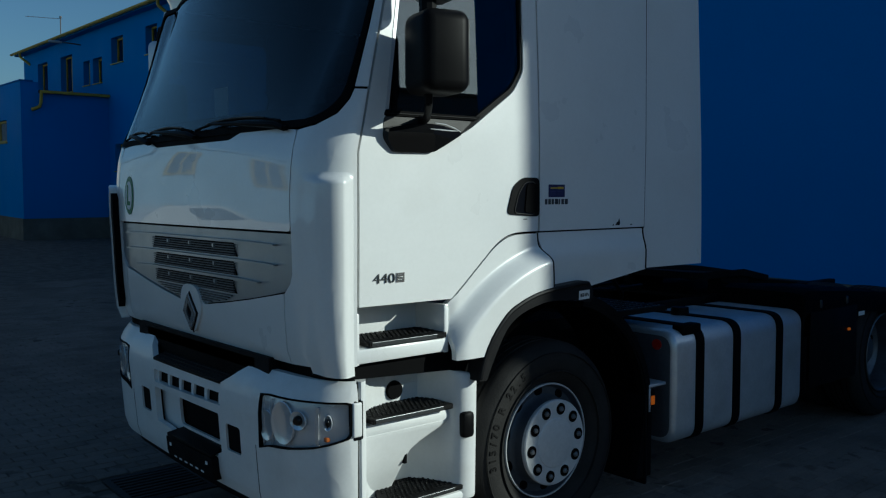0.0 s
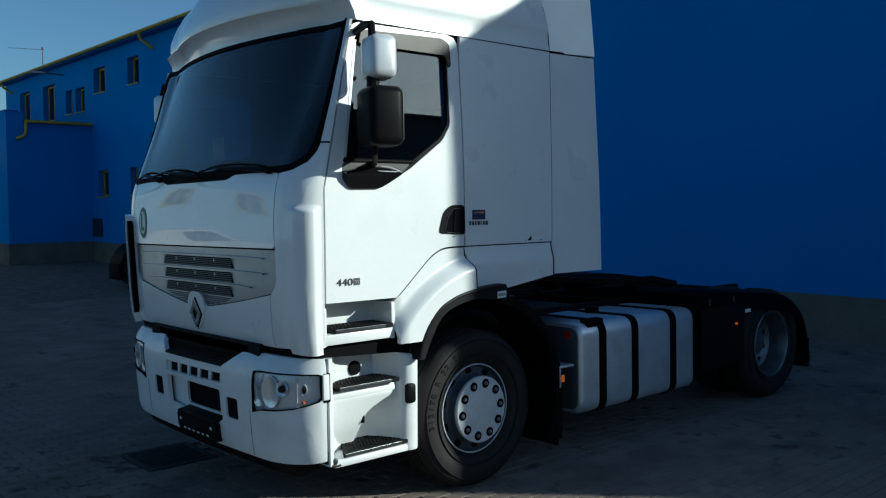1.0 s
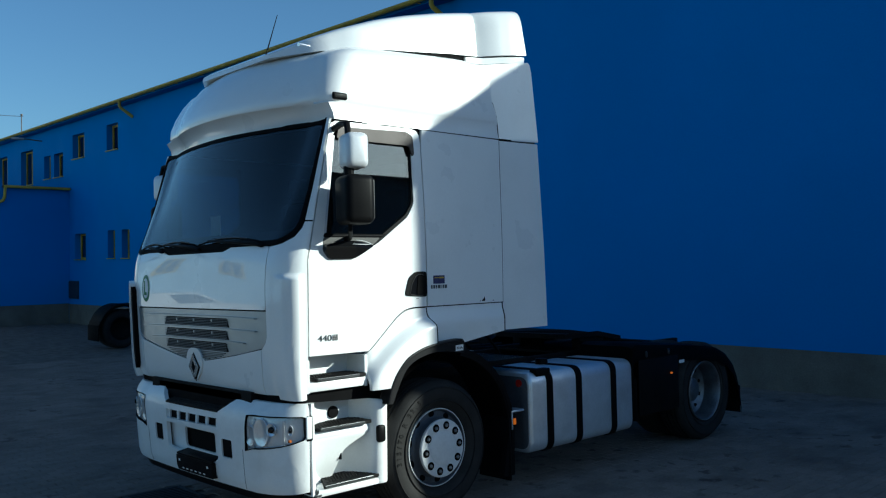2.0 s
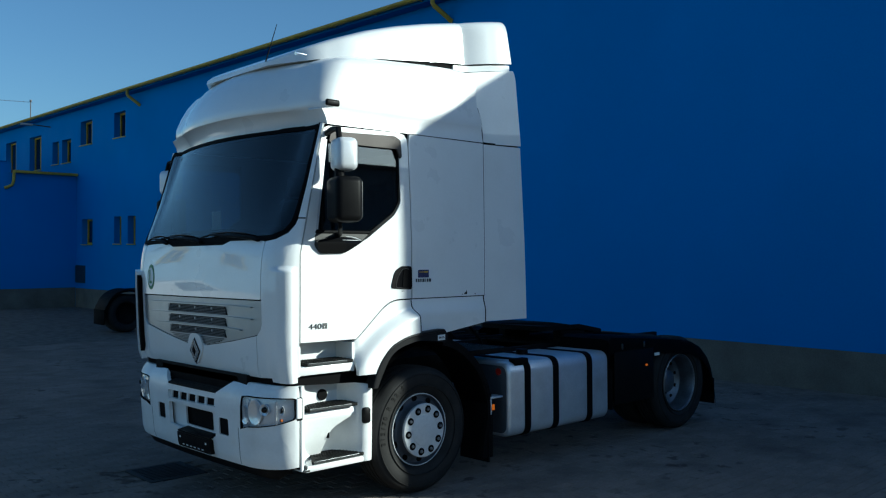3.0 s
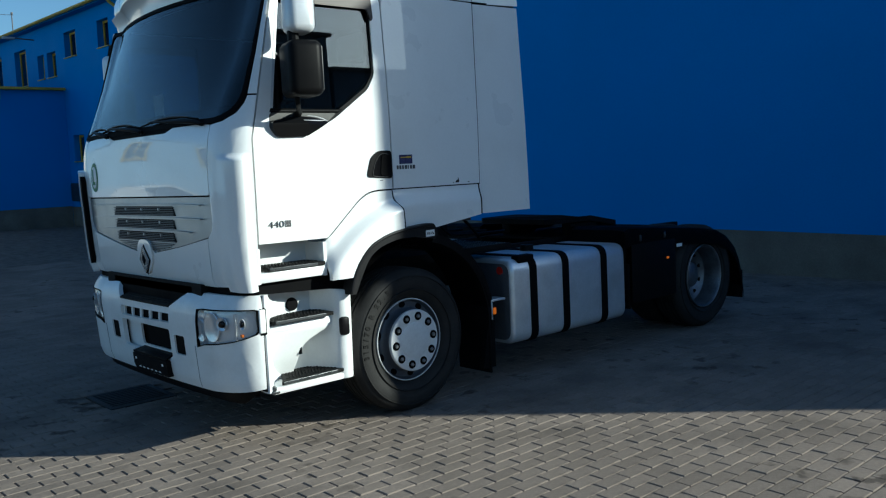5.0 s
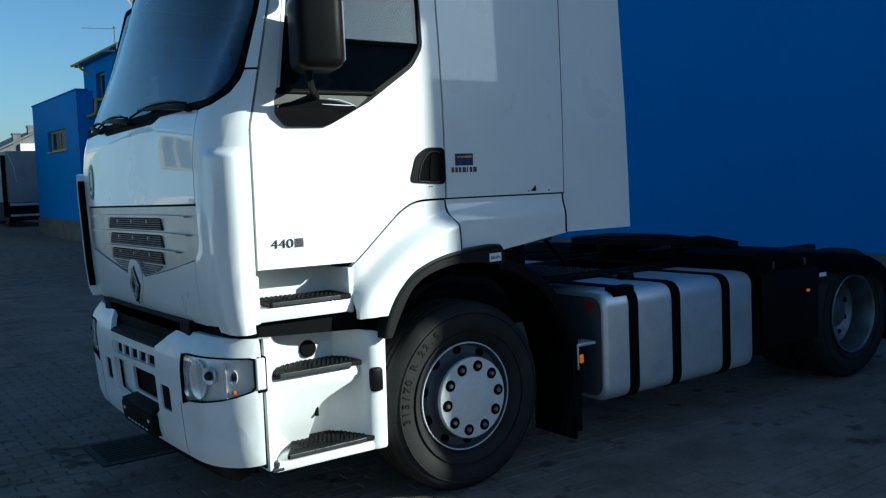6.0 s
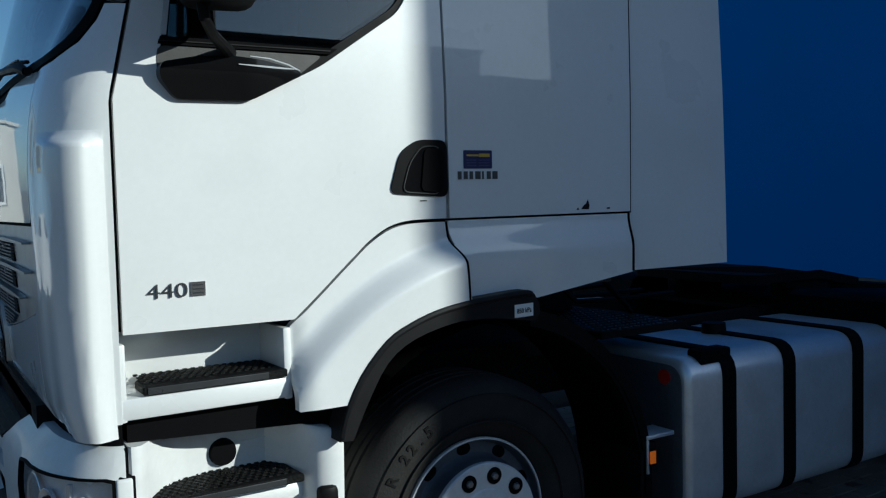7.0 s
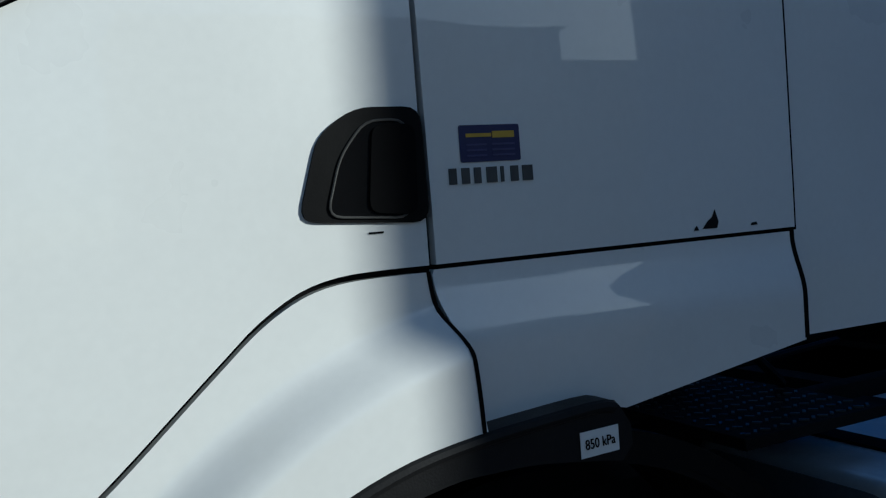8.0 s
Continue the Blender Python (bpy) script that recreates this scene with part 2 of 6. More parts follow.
def patch(outer, place, depth, holes=(), cuts_u=(), cuts_v=()):
    """A panel: the outline (u, v) with holes, cut along the given lines, laid on the surface place(u, v, d) and made depth thick."""
    flat = bmesh.new()
    for loop in (outer, *holes):
        vs = [flat.verts.new((u, v, 0)) for u, v in loop]
        for a, b in zip(vs, vs[1:] + vs[:1]):
            flat.edges.new((a, b))
    bmesh.ops.triangle_fill(flat, edges=list(flat.edges), use_beauty=True, use_dissolve=False, normal=(0, 0, 1))
    for k, cuts in ((0, cuts_u), (1, cuts_v)):
        for c in cuts:
            co, no = [0, 0, 0], [0, 0, 0]
            co[k], no[k] = c, 1
            bmesh.ops.bisect_plane(flat, geom=list(flat.verts) + list(flat.edges) + list(flat.faces), plane_co=co, plane_no=no, dist=1e-5)
    bm = bmesh.new()
    top = {v: bm.verts.new(place(v.co.x, v.co.y, 0.0)) for v in flat.verts}
    low = {v: bm.verts.new(place(v.co.x, v.co.y, depth)) for v in flat.verts}
    for f in flat.faces:
        bm.faces.new([top[v] for v in f.verts])
        bm.faces.new([low[v] for v in reversed(f.verts)])
    for e in flat.edges:
        if len(e.link_faces) == 1:
            a, b = e.verts
            bm.faces.new((top[a], top[b], low[b], low[a]))
    flat.free()
    return bm


def steps(a, b, d):
    n = max(1, round((b - a) / d))
    return [a + (b - a) * i / n for i in range(1, n)]


def lettering(name, body, size, m, mat, parent, label="", depth=0.002, mirror_width=1.0, bold=0.0):
    cu = bpy.data.curves.new(name, "FONT")
    cu.body = body
    cu.size = size
    cu.extrude = depth
    cu.offset = bold
    cu.align_x = "CENTER"
    cu.align_y = "CENTER"
    tmp = new(name + "_curve", cu)
    bpy.context.view_layer.update()
    me = bpy.data.meshes.new_from_object(tmp.evaluated_get(bpy.context.evaluated_depsgraph_get()))
    bpy.data.objects.remove(tmp)
    me.transform(m @ Matrix.Diagonal((mirror_width, 1, 1, 1)))
    me.materials.clear()
    me.materials.append(mat)
    ob = new(name, me)
    ob.parent = parent
    if label:
        ob["label"] = label
    return ob


def side_frame(x, y, z, lean=0.0):
    """Text upright on a side that faces -y, reading towards +x."""
    return pose(x, y, z, 90 - lean, 0, 0)

# ---- the yard and the hall ----
WALL_X, WALL_S, WALL_N, EAVE = 7.52, -9.80, 36.9, 7.02
SLOPE, YARD_SOUTH, YARD_NORTH = 0.02, -14.0, 16.0


def ground_z(y):
    """The yard falls gently away from the camera and is level beyond."""
    return -SLOPE * (min(max(y, YARD_SOUTH), YARD_NORTH) + 1.2)


LOW = ground_z(YARD_NORTH)


def wall_place(x):
    return lambda u, v, d: Vector((x + d, u, v))


def rect(a, b, c, d):
    return [(a, c), (b, c), (b, d), (a, d)]


HALL_WINDOWS = [  # y from, y to, sill, head
    (22.38, 23.32, 5.63, 6.50), (25.28, 26.40, 5.62, 6.49), (27.36, 28.30, 5.09, 5.98), (28.64, 29.36, 5.10, 5.98),
    (30.64, 32.08, 5.00, 6.40), (33.82, 35.22, 5.18, 6.42), (25.20, 26.22, 1.97, 2.89), (22.67, 23.28, 2.00, 2.93), (21.52, 22.14, 2.00, 2.93)]

ground_bm = bmesh.new()
strips = [[ground_bm.verts.new((x, y, ground_z(y) - 0.012)) for x in (-900, 900)] for y in (-900, YARD_SOUTH, YARD_NORTH, 900)]
for a, b in zip(strips, strips[1:]):
    ground_bm.faces.new((a[0], a[1], b[1], b[0]))
ground = tagged(part("ground", ground_bm, JOINT, smooth=0), "sandy grey yard ground under the pavers", "ground", kind="structure")

hall = tagged(part("wall_hall", patch([(WALL_S, 0.1), (YARD_NORTH, LOW - 0.1), (WALL_N, LOW - 0.1), (WALL_N, EAVE), (WALL_S, EAVE)], wall_place(WALL_X), 0.4, holes=[rect(a, b, c, d) for a, b, c, d in HALL_WINDOWS]), BLUE, smooth=0),
              "tall blue rendered hall wall with small windows", "wall", kind="structure")
tagged(part("wall_hall_south", boxes((WALL_X, 30, WALL_S - 0.12, WALL_S - 0.002, -0.5, EAVE)), BLUE, smooth=0), "blue rendered end wall of the hall", "wall", kind="structure")
tagged(part("wall_hall_north", boxes((WALL_X, 30, WALL_N + 0.002, WALL_N + 0.4, LOW - 0.1, EAVE)), BLUE, smooth=0), "blue rendered far end wall of the hall", "wall", kind="structure")
tagged(part("wall_hall_back", boxes((30.003, 30.4, WALL_S - 0.12, WALL_N + 0.4, LOW - 0.1, EAVE)), BLUE, smooth=0), "blue rendered back wall of the hall", "wall", kind="structure")
tagged(part("wall_hall_inside", boxes((WALL_X + 0.9, WALL_X + 1.0, WALL_S + 0.1, WALL_N - 0.1, 0, EAVE - 0.1)), INTERIOR, smooth=0), "dark room behind the hall windows", "wall", kind="structure")
tagged(part("plinth", patch([(WALL_S - 0.14, ground_z(WALL_S) - 0.02), (YARD_NORTH, LOW - 0.02), (26.7, LOW - 0.02), (26.7, 0.34), (YARD_NORTH, 0.45), (WALL_S - 0.14, 0.64)], wall_place(WALL_X - 0.045), 0.042), CONCRETE, smooth=0), "grey stained concrete plinth along the blue wall", "plinth", kind="structure")

for a, b, c, d in HALL_WINDOWS:
    win = tagged(empty("window_hall", (WALL_X, (a + b) / 2, c)), "small yellow-framed window deep in the blue wall", "window", "hall windows", "structure")
    mid, h, w2 = 0, d - c, (b - a) / 2
    fb = bmesh.new()
    t = 0.07
    for r in ((-w2, -w2 + t, 0, h), (w2 - t, w2, 0, h), (-w2 + t, w2 - t, 0, t), (-w2 + t, w2 - t, h - t, h)):
        box(fb, 0.20, 0.27, r[0], r[1], r[2], r[3], bevel=0.008, seg=1)
    if w2 > 0.45:
        box(fb, 0.205, 0.265, -0.03, 0.03, t, h - t)
    part("window_frame", fb, YELLOW, win, "yellow painted frame", smooth=0)
    for y0, y1 in ([(-w2 + t, -0.03), (0.03, w2 - t)] if w2 > 0.45 else [(-w2 + t, w2 - t)]):
        part("pane", boxes((0.232, 0.242, y0, y1, t, h - t)), PANE, win, smooth=0)
    part("window_sill", boxes((-0.05, 0.2, -w2 - 0.03, w2 + 0.03, -0.035, -0.003), bevel=0.006), YELLOW, win, "thin yellow sill", smooth=0)

# roof with eave board, gutter and elbows
rb = bmesh.new()
box(rb, WALL_X - 0.30, 19.2, WALL_S - 0.16, WALL_N + 0.9, -0.09, 0.0)
bmesh.ops.rotate(rb, verts=rb.verts, cent=(WALL_X - 0.30, 0, 0), matrix=Matrix.Rotation(radians(-11), 3, "Y"))
bmesh.ops.translate(rb, verts=rb.verts, vec=(0, 0, EAVE + 0.11))
tagged(part("roof", rb, ROOF, smooth=0), "low pitched brown sheet roof of the hall", "roof", kind="structure")
rb = bmesh.new()
box(rb, 18.9, 30.9, WALL_S - 0.16, WALL_N + 0.9, -0.09, 0.0)
bmesh.ops.rotate(rb, verts=rb.verts, cent=(30.9, 0, 0), matrix=Matrix.Rotation(radians(11), 3, "Y"))
bmesh.ops.translate(rb, verts=rb.verts, vec=(0, 0, EAVE + 0.14))
tagged(part("roof_back", rb, ROOF, smooth=0), "back slope of the brown sheet roof", "roof", kind="structure")
tagged(part("trim_soffit", boxes((WALL_X - 0.28, WALL_X - 0.002, WALL_S - 0.12, WALL_N + 0.8, EAVE - 0.06, EAVE + 0.03)), BLUE_DARK, smooth=0), "soffit under the eave, darker blue than the wall", "soffit", kind="structure")
gutter = tagged(empty("gutter", (WALL_X - 0.36, 0, EAVE + 0.05)), "dull yellow half-round roof gutter with elbows", "gutter", kind="structure")
gb = bmesh.new()
prof = [(0.075 * math.cos(a), 0.075 * math.sin(a)) for a in [math.pi + math.pi * k / 8 for k in range(9)]]
prof += [(0.066 * math.cos(a), 0.066 * math.sin(a)) for a in [2 * math.pi - math.pi * k / 8 for k in range(9)]]
ends = [[gb.verts.new((x, y, z)) for x, z in prof] for y in (WALL_S - 0.16, WALL_N + 0.95)]
for k in range(len(prof)):
    gb.faces.new((ends[0][k], ends[0][(k + 1) % len(prof)], ends[1][(k + 1) % len(prof)], ends[1][k]))
gb.faces.new(ends[0])
gb.faces.new(list(reversed(ends[1])))
part("trough", gb, YELLOW, gutter)
for y in (-7.5, 6.6, 21.4, 36.5):
    part("elbow", bar([(0, y, -0.06), (0, y, -0.20), (0.03, y - 0.02, -0.26), (0.26, y - 0.14, -0.46), (0.33, y - 0.18, -0.53), (0.36, y - 0.2, -0.55)], 0.05, 10), YELLOW, gutter)
for k in range(31):
    y = WALL_S + 0.3 + k * 1.5
    part("bracket", boxes((-0.08, 0.10, y - 0.012, y + 0.012, -0.085, -0.076)), YELLOW, gutter, smooth=0)

# annex on the far side
AX, AY, AN = 4.68, 26.75, 34.2
AWIN = (28.6, 31.6, 2.92, 3.68)
tagged(part("wall_annex_west", patch([(AY, LOW - 0.05), (AN, LOW - 0.05), (AN, 4.85), (AY, 4.86)], wall_place(AX), 0.35, holes=[rect(*AWIN)]), BLUE, smooth=0), "blue rendered annex wall with a raised parapet", "wall", kind="structure")
tagged(part("wall_annex_south", boxes((AX + 0.352, WALL_X - 0.003, AY, AY + 0.3, LOW - 0.05, 4.50)), BLUE, smooth=0), "blue rendered side wall of the annex", "wall", kind="structure")
tagged(part("wall_annex_pier", boxes((AX + 0.352, AX + 0.55, AY + 0.002, AY + 0.3, 4.503, 4.855)), BLUE, smooth=0), "blue end of the annex parapet", "wall", kind="structure")
tagged(part("wall_annex_north", boxes((AX + 0.352, WALL_X - 0.003, AN - 0.3, AN, LOW - 0.05, 4.5)), BLUE, smooth=0), "blue far wall of the annex", "wall", kind="structure")
tagged(part("roof_annex", boxes((AX + 0.56, WALL_X - 0.01, AY - 0.12, AN - 0.1, 4.53, 4.60)), ROOF, smooth=0), "flat brown annex roof", "roof", kind="structure")
tagged(part("plinth_annex", boxes((AX - 0.04, AX - 0.003, AY - 0.04, AN, LOW - 0.02, 0.36), (AX - 0.003, WALL_X - 0.05, AY - 0.04, AY - 0.003, LOW - 0.02, 0.36)), CONCRETE, smooth=0), "grey concrete plinth of the annex", "plinth", kind="structure")
tagged(part("trim_annex_coping", patch([(AY - 0.03, 4.864), (AN + 0.05, 4.854), (AN + 0.05, 4.90), (AY - 0.03, 4.91)], wall_place(AX - 0.03), 0.42), BLUE_DARK, smooth=0), "dark blue metal coping", "coping", kind="structure")
ag = tagged(empty("gutter_annex", (0, 0, 0)), "yellow annex gutter with a cranked downpipe", "gutter", kind="structure")
part("trough", boxes((AX + 0.56, WALL_X - 0.02, AY - 0.20, AY - 0.125, 4.50, 4.59), bevel=0.015), YELLOW, ag)
part("downpipe", bar([(AX + 0.60, AY - 0.16, 4.53), (AX + 0.58, AY - 0.16, 4.18), (AX + 0.54, AY - 0.14, 4.06), (AX + 0.40, AY - 0.08, 3.98), (AX + 0.32, AY - 0.03, 3.96)], 0.055), YELLOW, ag)
aw = tagged(empty("window_annex", (AX, 30.1, 2.92)), "wide yellow-framed annex window with a pale blind", "window", kind="structure")
fb = bmesh.new()
for r in ((-1.5, -1.40, 0, 0.76), (1.40, 1.5, 0, 0.76), (-1.40, 1.40, 0, 0.08), (-1.40, 1.40, 0.68, 0.76), (-0.04, 0.04, 0.08, 0.68)):
    box(fb, 0.12, 0.19, *r, bevel=0.008, seg=1)
part("window_frame", fb, YELLOW, aw, "yellow frame", smooth=0)
for y0, y1 in ((-1.40, -0.04), (0.04, 1.40)):
    part("pane", boxes((0.15, 0.16, y0, y1, 0.08, 0.68)), PANE, aw, smooth=0)
part("blind", boxes((0.22, 0.23, -0.55, 0.05, 0.06, 0.72)), PAPER, aw, "pale blind strip", smooth=0)
part("window_sill", boxes((-0.06, 0.12, -1.55, 1.55, -0.045, -0.003), bevel=0.008), YELLOW, aw, smooth=0)
tagged(part("wall_annex_inside", boxes((AX + 0.9, AX + 0.95, AY + 0.35, AN - 0.4, 0, 4.3)), INTERIOR, smooth=0), "dark room behind the annex window", "wall", kind="structure")
vent = tagged(empty("wall_vent", (WALL_X, 26.35, 0.54)), "dark slatted vent low on the blue wall", "vent")
part("frame", boxes((-0.03, -0.002, -0.5, 0.5, 0, 0.65), bevel=0.006), VENT, vent, smooth=0)
for k in range(7):
    part("slat", boxes((-0.055, -0.032, -0.46, 0.46, 0.05 + k * 0.085, 0.09 + k * 0.085)), VENT, vent, smooth=0)

aerial = tagged(empty("roof_aerial", (WALL_X + 0.1, 32.3, EAVE + 0.22)), "grey television aerial mast on the hall roof", "aerial")
part("mast", bar([(0, 0, -0.3), (0, 0, 0.80)], 0.022, 8), ANTENNA, aerial)
part("boom", bar([(0.06, -0.02, 0.70), (-1.2, 0.36, 0.70)], 0.009, 6), ANTENNA, aerial)
part("receiver", boxes((-0.03, 0.03, -0.08, 0.05, 0.72, 0.80), bevel=0.01), ANTENNA, aerial)
for k in range(6):
    part("rod", bar([(-0.25 - 0.17 * k - 0.05, 0.08 + 0.05 * k - 0.16, 0.71), (-0.25 - 0.17 * k + 0.05, 0.08 + 0.05 * k + 0.16, 0.71)], 0.005, 5), ANTENNA, aerial)
lamp = tagged(empty("wall_lamp", (WALL_X, 29.6, 6.62)), "pale tubular lamp arm under the eave", "lamp")
part("arm", bar([(-0.002, 0, 0), (-0.7, -0.1, 0.02)], 0.025, 8), ANTENNA, lamp)
part("head", boxes((-1.15, -0.7, -0.17, -0.03, -0.03, 0.05), bevel=0.02), TARP, lamp)

# drain grate in the paving
drain = tagged(empty("drain_grate", (-1.14, 0.88, ground_z(0.88))), "black iron drain grate set in the pavers", "drain")
part("frame", boxes((-0.26, -0.22, -0.26, 0.26, -0.01, 0.006), (0.22, 0.26, -0.26, 0.26, -0.01, 0.006), (-0.22, 0.22, -0.26, -0.22, -0.01, 0.006), (-0.22, 0.22, 0.22, 0.26, -0.01, 0.006)), IRON, drain, smooth=0)
for k in range(9):
    part("bar", boxes((-0.22, 0.22, -0.21 + k * 0.049, -0.185 + k * 0.049, -0.008, 0.004)), IRON, drain, smooth=0)


def kerb_house(name, label, x0, x1, y0, y1, h, ridge, wall_mat, roof_mat, windows, frame_mat=None, chimneys=(), w=1.3, hh=1.9, gable_mat=None):
    """A plain house with a gabled roof along y (a flat one when ridge is 0) and framed windows in its sides."""
    house = tagged(empty(name, (x0, y0, ground_z(y0))), label, "house")
    lx, ly = x1 - x0, y1 - y0
    part("wall", boxes((0, lx, 0, ly, -0.01, h)), wall_mat, house, smooth=0)
    if not ridge:
        part("roof", boxes((-0.25, lx + 0.25, -0.25, ly + 0.25, h + 0.002, h + 0.22), bevel=0.03), roof_mat, house, smooth=0)
    else:
        bm = bmesh.new()
        sec = [(-0.4, h - 0.1), (lx / 2, ridge), (lx + 0.4, h - 0.1), (lx + 0.4, h + 0.05), (lx / 2, ridge + 0.16), (-0.4, h + 0.05)]
        e = [[bm.verts.new((x, y, z)) for x, z in sec] for y in (-0.4, ly + 0.4)]
        for k in range(6):
            bm.faces.new((e[0][k], e[0][(k + 1) % 6], e[1][(k + 1) % 6], e[1][k]))
        bm.faces.new(e[0])
        bm.faces.new(list(reversed(e[1])))
        roof = part("roof", bm, roof_mat, house, smooth=0)
        for cx, cy in chimneys:
            top = h + (ridge - h) * (1 - abs(cx - lx / 2) / (lx / 2)) + 0.75
            part("chimney", boxes((cx - 0.3, cx + 0.3, cy - 0.3, cy + 0.3, top - 1.2, top), (cx - 0.36, cx + 0.36, cy - 0.36, cy + 0.36, top - 0.16, top - 0.06), bevel=0.02), roof_mat, roof, "small grey chimney", 0)
        for side_y in (-0.02, ly - 0.02):
            bm = bmesh.new()
            a = [bm.verts.new(p) for p in ((0.01, side_y, h - 0.02), (lx - 0.01, side_y, h - 0.02), (lx / 2, side_y, ridge - 0.05))]
            b = [bm.verts.new(v.co + Vector((0, 0.04, 0))) for v in a]
            bm.faces.new(a)
            bm.faces.new(list(reversed(b)))
            for k in range(3):
                bm.faces.new((a[k], b[k], b[(k + 1) % 3], a[(k + 1) % 3]))
            part("gable", bm, gable_mat or wall_mat, house, smooth=0)
    for wx, wy, wz, ax in windows:
        t = 0.16
        frame_rows = ((0, t, 0, hh), (w - t, w, 0, hh), (t, w - t, 0, t), (t, w - t, hh - t, hh), (w / 2 - 0.05, w / 2 + 0.05, t, hh - t))
        if ax == "x":
            win = part("window", boxes((wx - x0 - 0.03, wx - x0 - 0.004, wy - y0, wy - y0 + w, wz, wz + hh)), BADGE, house, "grey window", smooth=0)
            part("frame", boxes(*[(wx - x0 - 0.09, wx - x0 - 0.032, wy - y0 + a, wy - y0 + b, wz + c, wz + d) for a, b, c, d in frame_rows]), frame_mat or PAPER, win, smooth=0)
        else:
            win = part("window", boxes((wx - x0, wx - x0 + w, wy - y0 - 0.03, wy - y0 - 0.004, wz, wz + hh)), BADGE, house, "grey window", smooth=0)
            part("frame", boxes(*[(wx - x0 + a, wx - x0 + b, wy - y0 - 0.09, wy - y0 - 0.032, wz + c, wz + d) for a, b, c, d in frame_rows]), frame_mat or PAPER, win, smooth=0)
    return house

# ---- the tractor unit: front towards -x, front axle at x = 0 ----
truck = tagged(empty("tractor_truck"), "white two-axle tractor truck with high-roof sleeper cab, parked", "truck")
truck.matrix_world = Matrix.Translation((0, -1.2, 1.2)) @ Matrix.Rotation(-SLOPE, 4, "X") @ Matrix.Translation((0, 1.2, -1.2))
CAB_Z = [0.98, 1.05, 1.2, 1.35, 1.5, 1.56, 1.62, 1.68, 1.74, 1.80, 1.86, 1.92, 2.0, 2.07, 2.4, 2.83, 2.87]
CAB_XF = [-1.262, -1.298, -1.312, -1.318, -1.322, -1.325, -1.3275, -1.329, -1.3295, -1.329, -1.3275, -1.323, -1.310, -1.292, -1.215, -1.10, -1.085]
CAB_BOW = [0.012, 0.012, 0.012, 0.012, 0.012, 0.012, 0.0125, 0.013, 0.014, 0.017, 0.021, 0.026, 0.035, 0.05, 0.115, 0.15, 0.15]


def half_width(z):
    return float(np.interp(z, [0.3, 1.2, 1.6, 2.0, 2.87, 3.6], [1.19, 1.20, 1.208, 1.211, 1.198, 1.178]))


def door_front(z):
    return float(np.interp(z, [0.3, 1.9, 2.87], [-1.137, -1.137, -0.925]))


def plan(u, xf, bow, w, xd, round_by):
    """Half plan of the nose: u from 0 at the middle by 0.8 at the corner's start to 1 at the door seam."""
    a = min(abs(u), 1.0)
    yc = w - round_by
    if a <= 0.8:
        x, y = xf + bow * (a / 0.8) ** 2, yc * a / 0.8
    else:
        t = (a - 0.8) / 0.2 * math.pi / 2
        x, y = xd - (xd - xf - bow) * math.cos(t), yc + round_by * math.sin(t)
    return x, (-y if u > 0 else y)


def nose(u, z, d=0.0):
    args = (float(np.interp(z, CAB_Z, CAB_XF)), float(np.interp(z, CAB_Z, CAB_BOW)), half_width(z), door_front(z), 0.232)
    x, y = plan(u, *args)
    if d:
        x1, y1 = plan(max(-1, u - 0.01), *args)
        x2, y2 = plan(min(1, u + 0.01), *args)
        n = Vector((y2 - y1, -(x2 - x1))).normalized()
        if n.x < 0:
            n = -n
        if abs(u) > 0.99:
            n = Vector((0, 1 if u > 0 else -1))
        x, y = x + n.x * d, y + n.y * d
    return Vector((x, y, z))


def raised(by):
    return lambda u, z, d: nose(u, z, d - by)


U_CUTS = steps(-0.8, 0.8, 0.1) + [-0.8, 0.8] + [s * (0.8 + 0.2 * k / 8) for k in range(1, 8) for s in (-1, 1)]
Z_CUTS = steps(1.0, 1.5, 0.07) + steps(1.5, 2.04, 0.03) + steps(2.04, 2.9, 0.07)


def nose_part(name, outer, depth, mat, parent, by=0.0, holes=(), label=""):
    return part(name, patch(outer, raised(by), depth, holes, U_CUTS, Z_CUTS), mat, parent, label, 30)


def rounded(loop, r, n=4):
    """The outline with its corners rounded."""
    out = []
    m = len(loop)
    for i in range(m):
        p, a, b = Vector(loop[i]), Vector(loop[i - 1]), Vector(loop[(i + 1) % m])
        da, db = (a - p), (b - p)
        ra = min(r, da.length * 0.45, db.length * 0.45)
        s, e = p + da.normalized() * ra, p + db.normalized() * ra
        for k in range(n + 1):
            t = k / n
            out.append(tuple((1 - t) ** 2 * s + 2 * t * (1 - t) * p + t * t * e))
    return out


# nose panels
nose_part("nose_frame", [(-1, 0.985), (1, 0.985), (1, 2.86), (-1, 2.86)], 0.02, SEAM, truck, by=-0.032, holes=[rounded([(-0.9, 2.1), (0.9, 2.1), (0.9, 2.8), (-0.9, 2.8)], 0.03)])
hood = nose_part("hood_flap", rounded([(-0.797, 1.577), (0.797, 1.577), (0.797, 1.996), (0.64, 2.006), (0.44, 2.010), (0.345, 1.976), (-0.345, 1.976), (-0.44, 2.010), (-0.64, 2.006), (-0.797, 1.996)], 0.02), 0.02, WHITE, truck, label="glossy white bonnet flap")
nose_part("nose_mask", [(-0.738, 1.012), (0.738, 1.012), (0.742, 1.314), (0.6, 1.284), (0.487, 1.26), (0.3, 1.226), (0.115, 1.197), (0.05, 1.25), (-0.05, 1.25), (-0.115, 1.197), (-0.3, 1.226), (-0.487, 1.26), (-0.6, 1.284), (-0.742, 1.314)], 0.02, WHITE, truck, label="white lower nose with a pointed grille cut-out")
